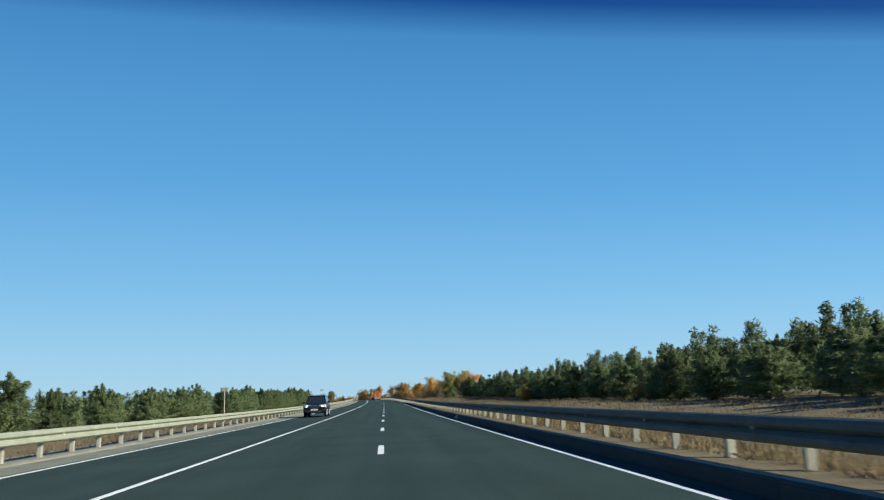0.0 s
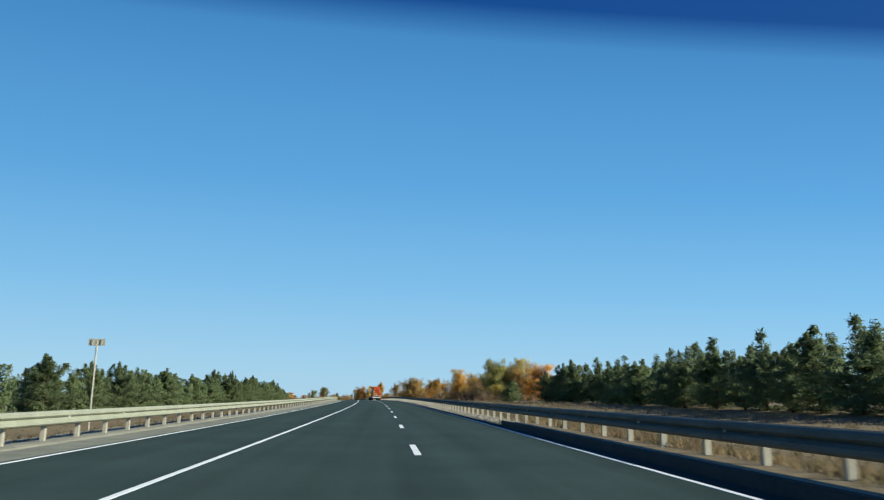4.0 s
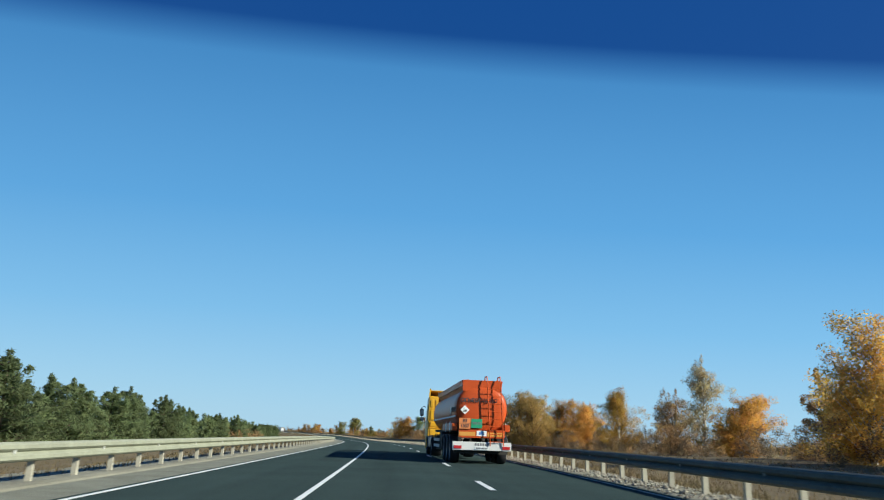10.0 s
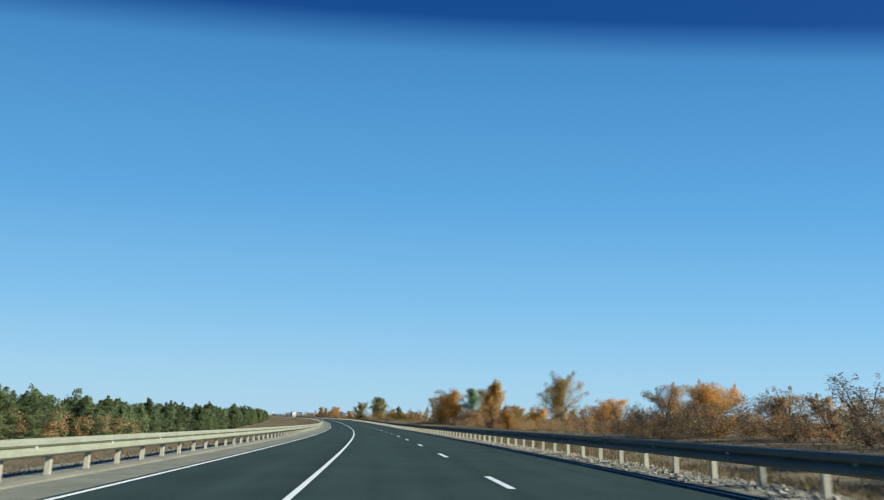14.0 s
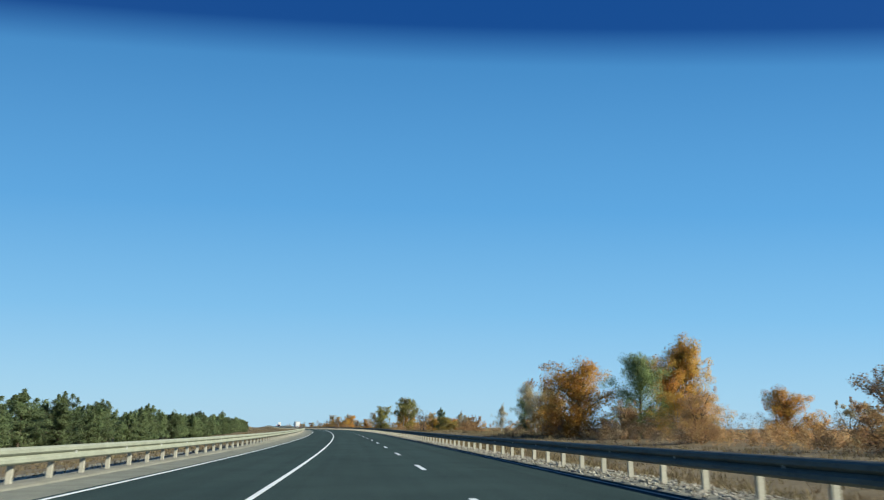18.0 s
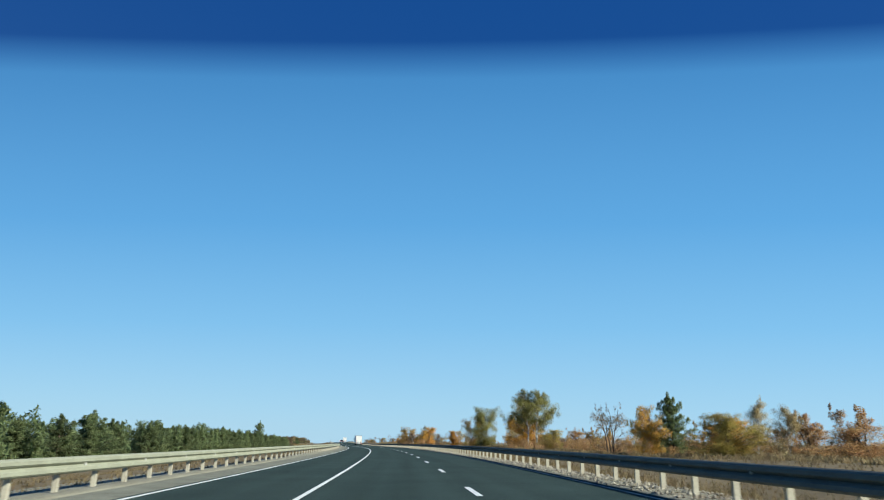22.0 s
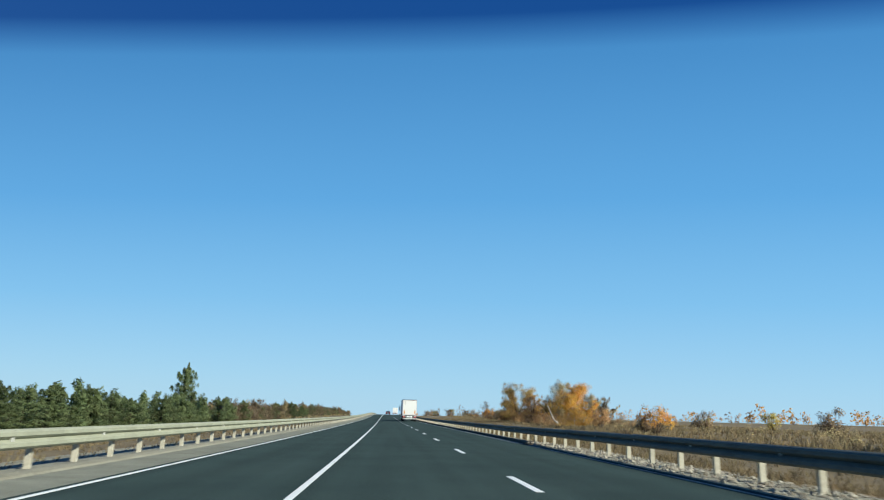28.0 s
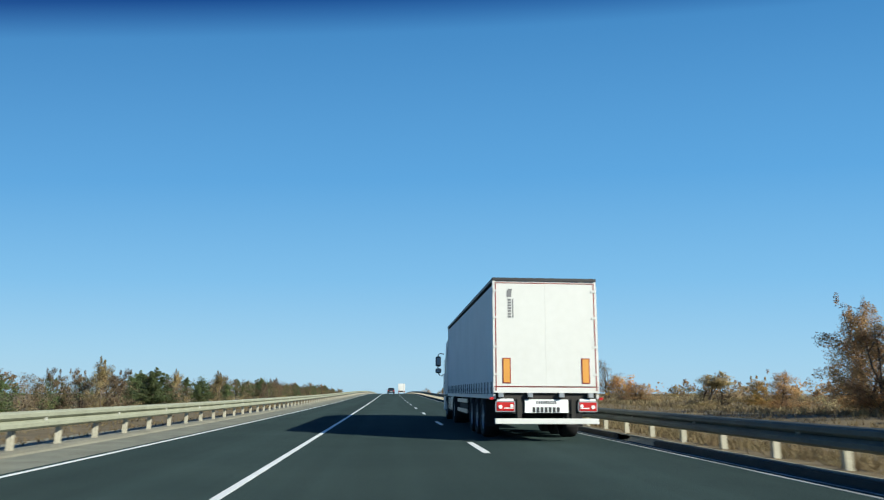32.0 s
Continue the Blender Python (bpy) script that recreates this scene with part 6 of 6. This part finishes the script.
    for y, yy in ((L * 1.0, L * 1.008), (-0.012, 0.0)):
        plate = part("number_plate", box(-0.26, 0.26, y, yy, sill + 0.26, sill + 0.37), plate_white, car, "white number plate")
        bars(plate, -0.22, 0.22, sill + 0.315, 0.06, 8, yy + 0.003 if y > 1 else y, grey_letters)
    return car


def off_road_car(s, u, spin):
    """A boxy off-road car with roof rails; its front looks along +y."""
    car = root("off_road_car", "black off-road car with lit headlamps in the oncoming lane", "car", stand(s, u, 0.0, spin=spin))
    def ring(y, zb, zt, w0, w1):
        half = [(w0 * 0.90, zb), (w0 * 0.985, zb + 0.07), (w0, zb + 0.28), (w0 * 0.995, zt - 0.22), (w1, zt - 0.07), (w1 * 0.93, zt - 0.015), (w1 * 0.5, zt)]
        return [(-x, y, z) for x, z in half] + [(x, y, z) for x, z in half[::-1]]
    st = [(0.0, 0.46, 0.98, 0.78, 0.74), (0.06, 0.36, 1.05, 0.86, 0.82), (0.30, 0.30, 1.08, 0.895, 0.85), (1.6, 0.27, 1.09, 0.90, 0.86), (3.1, 0.27, 1.09, 0.90, 0.86), (3.6, 0.28, 1.07, 0.90, 0.85), (4.1, 0.30, 1.02, 0.895, 0.83), (4.38, 0.33, 0.98, 0.88, 0.80), (4.54, 0.36, 0.92, 0.82, 0.75), (4.61, 0.42, 0.84, 0.74, 0.70)]
    loft([ring(*q) for q in st], black_paint, "body", car)
    low = [(-0.83, 0.10, 1.05), (0.83, 0.10, 1.05), (0.83, 3.42, 1.05), (-0.83, 3.42, 1.05)]
    top = [(-0.66, 0.42, 1.60), (0.66, 0.42, 1.60), (0.66, 2.62, 1.61), (-0.66, 2.62, 1.61)]
    frames = put("cabin", mesh_of("cabin", low + top, [(0, 1, 5, 4), (1, 2, 6, 5), (2, 3, 7, 6), (3, 0, 4, 7), (4, 5, 6, 7)], black_paint), car)
    def window(name, q0, q1, a0, a1, b0, b1, label=""):
        """A pane on the cabin's face over the edge q0-q1, from a0 to a1 along it and b0 to b1 up."""
        l0, l1, t0, t1 = Vector(low[q0]), Vector(low[q1]), Vector(top[q0]), Vector(top[q1])
        out = (l1 - l0).cross(t0 - l0).normalized() * 0.006
        v = []
        for dist in (1.0, -1.0):
            for a_, b_ in ((a0, b0), (a1, b0), (a1, b1), (a0, b1)):
                v.append(l0.lerp(l1, a_).lerp(t0.lerp(t1, a_), b_) + out * dist)
        put(name, mesh_of(name, v, [(0, 1, 2, 3), (0, 4, 5, 1), (1, 5, 6, 2), (2, 6, 7, 3), (3, 7, 4, 0)], glass), frames, label)
    window("windscreen", 2, 3, 0.06, 0.94, 0.06, 0.93, "dark windscreen")
    window("rear_window", 0, 1, 0.10, 0.90, 0.15, 0.88)
    for q0, q1, flip in ((1, 2, False), (3, 0, True)):
        for a0, a1 in ((0.05, 0.27), (0.31, 0.58), (0.61, 0.93)):
            window("side_window", q0, q1, 1 - a1 if flip else a0, 1 - a0 if flip else a1, 0.10, 0.86)
    roof = [[(x * k_, 1.52 + (y - 1.52) * j_, z + dz) for x, y, z in top] for k_, j_, dz in ((1.01, 1.01, -0.02), (1.01, 1.015, 0.02), (0.93, 0.97, 0.06), (0.6, 0.8, 0.085))]
    loft(roof, black_paint, "roof", car, smooth=False)
    for sx in (-1, 1):
        bm = rod((sx * 0.60, 0.60, 1.70), (sx * 0.60, 2.45, 1.71), 0.018)
        for y in (0.62, 1.5, 2.43):
            rod((sx * 0.60, y, 1.62), (sx * 0.60, y, 1.70), 0.02, bm)
        part("roof_rail", bm, alloy, car, "pale roof rail")
        for yy in (0.95, 3.62):
            wheel(car, sx * 0.79, yy, 0.36, 0.22, sx, True)
            pts = [(0.42 * math.cos(t_), 0.42 * math.sin(t_)) for t_ in np.linspace(-0.1, math.pi + 0.1, 13)]
            v = [(sx * x, yy + a_ * k_, 0.37 + b_ * k_) for x, k_ in ((0.78, 0.98), (0.915, 0.98), (0.915, 1.14), (0.89, 1.16)) for a_, b_ in pts]
            put("wheel_arch", mesh_of("wheel_arch", v, [(r0 * 13 + q, r0 * 13 + q + 1, r0 * 13 + q + 14, r0 * 13 + q + 13) for r0 in range(3) for q in range(12)], black_plastic), car)
        # headlamp that wraps round the corner
        plan = [(0.40, 4.60), (0.62, 4.605), (0.78, 4.55), (0.885, 4.40), (0.895, 4.18)]
        v = [(sx * x * k_, y - 0.10 * (1 - k_) * 10, z) for k_ in (1.0, 0.93) for z, _ in ((0.70, 0), (0.93, 0)) for x, y in plan]
        f = [(q, q + 1, 5 + q + 1, 5 + q) for q in range(4)] + [(5 + q, 5 + q + 1, 15 + q + 1, 15 + q) for q in range(4)] + [(q, q + 1, 10 + q + 1, 10 + q) for q in range(4)] + [(0, 5, 15, 10), (4, 9, 19, 14)]
        lamp = put("headlamp", mesh_of("headlamp", v, f, lamp_glass), car, "large clear headlamp")
        part("bulb", rod((sx * 0.60, 4.57, 0.82), (sx * 0.60, 4.625, 0.82), 0.07, sides=14), lit_lamp, lamp, "lit bulb")
        part("fog_lamp", rod((sx * 0.66, 4.50, 0.46), (sx * 0.66, 4.585, 0.46), 0.05, sides=12), lamp_glass, car)
        part("tail_lamp", box(sx * 0.66, sx * 0.83, -0.005, 0.10, 0.86, 1.08), red_lens, car, bevel=0.02)
        arm = part("mirror", box(sx * 0.90, sx * 1.08, 2.98, 3.12, 1.05, 1.21), black_paint, car, bevel=0.035)
        part("mirror_foot", box(sx * 0.82, sx * 0.92, 3.02, 3.10, 1.04, 1.09), black_plastic, arm)
        for y in (1.35, 2.35):
            part("door_handle", box(sx * 0.893, sx * 0.918, y, y + 0.17, 0.93, 0.96), alloy, car, "pale door handle", bevel=0.006)
        for y in (1.28, 2.26, 3.22):
            part("door_seam", box(sx * 0.880, sx * 0.9015, y, y + 0.008, 0.36, 0.98), black_plastic, car)
        part("side_sill", box(sx * 0.84, sx * 0.912, 1.42, 3.16, 0.27, 0.37), black_plastic, car, bevel=0.02)
    grille = part("grille", box(-0.39, 0.39, 4.57, 4.62, 0.66, 0.88), black_plastic, car, "black grille")
    for z in (0.70, 0.76, 0.82):
        part("grille_bar", box(-0.38, 0.38, 4.612, 4.63, z, z + 0.02), dark_paint, grille)
    part("grille_trim", box(-0.40, 0.40, 4.60, 4.632, 0.885, 0.905), alloy, grille, "thin chrome bar")
    bumper = part("bumper", box(-0.74, 0.74, 4.50, 4.645, 0.36, 0.63), black_paint, car, bevel=0.05)
    part("bumper_trim", box(-0.52, 0.52, 4.632, 4.652, 0.40, 0.415), alloy, bumper, "thin pale trim line")
    for y, yy in ((4.645, 4.658), (-0.012, 0.0)):
        plate = part("number_plate", box(-0.26, 0.26, y, yy, 0.51, 0.62), plate_white, car, "white number plate")
        bars(plate, -0.22, 0.22, 0.565, 0.06, 8, yy + 0.003 if y > 1 else y, grey_letters)
    return car


tank_lorry(317.5, 5.3)
curtain_lorry(941.7, 5.58)
off_road_car(73.4, -1.62, 180)
motor_car("car", "dark grey saloon far ahead on the highway", 1112.0, 1.9, 0, dark_paint)
motor_car("car", "white hatchback far ahead on the highway", 1138.0, 1.8, 0, silver_paint, 4.2, 1.78, 1.50)


def box_lorry(s, u):
    """A small white box lorry."""
    lorry = root("box_lorry", "white box-body lorry far ahead in the slow lane", "lorry", stand(s, u, 0.0, level=False))
    part("box_body", box(-1.22, 1.22, 0, 6.4, 1.05, 3.55), white_paint, lorry, bevel=0.03)
    part("frame", box(-0.45, 0.45, 0.1, 8.0, 0.7, 1.05), chassis_mat, lorry)
    cab = part("cab", box(-1.1, 1.1, 6.7, 8.5, 0.6, 2.6), white_paint, lorry, bevel=0.12)
    part("windscreen", box(-0.95, 0.95, 8.47, 8.52, 1.6, 2.35), glass, cab)
    part("rear_bumper", box(-1.15, 1.15, 0.0, 0.08, 0.45, 0.58), white_paint, lorry)
    for sx in (-1, 1):
        part("tail_lamp", box(sx * 0.8, sx * 1.1, -0.02, 0.06, 0.72, 0.86), red_lens, lorry)
        part("door_seam", box(sx * 0.58, sx * 0.62, -0.012, 0.0, 1.1, 3.5), grey_letters, lorry)
        for yy in (1.6, 7.3):
            wheel(lorry, sx * 0.98, yy, 0.46, 0.30, sx)
    return lorry


box_lorry(1185.0, 5.5)


def road_sign(s, u, tall=2.22, wide=0.52):
    """A sign for the other direction, seen from behind: a grey plate on a post."""
    sign = root("road_sign", "grey back of a road sign on a post", "road sign", stand(s, u, 0.0))
    part("post", rod((0, 0, -0.6), (0, 0, tall), 0.035), steel_post, sign)
    plate = part("plate", box(-wide, wide, -0.02, 0.0, tall - 0.17, tall + 0.08), steel_post, sign, "grey metal plate")
    for x in (-0.55 * wide, 0.55 * wide):
        part("bracket", box(x - 0.02, x + 0.02, -0.05, -0.02, tall - 0.14, tall + 0.05), steel, plate)


road_sign(63.5, -7.4, 2.36, 0.28)
road_sign(148.0, -7.6, 3.1, 0.30)
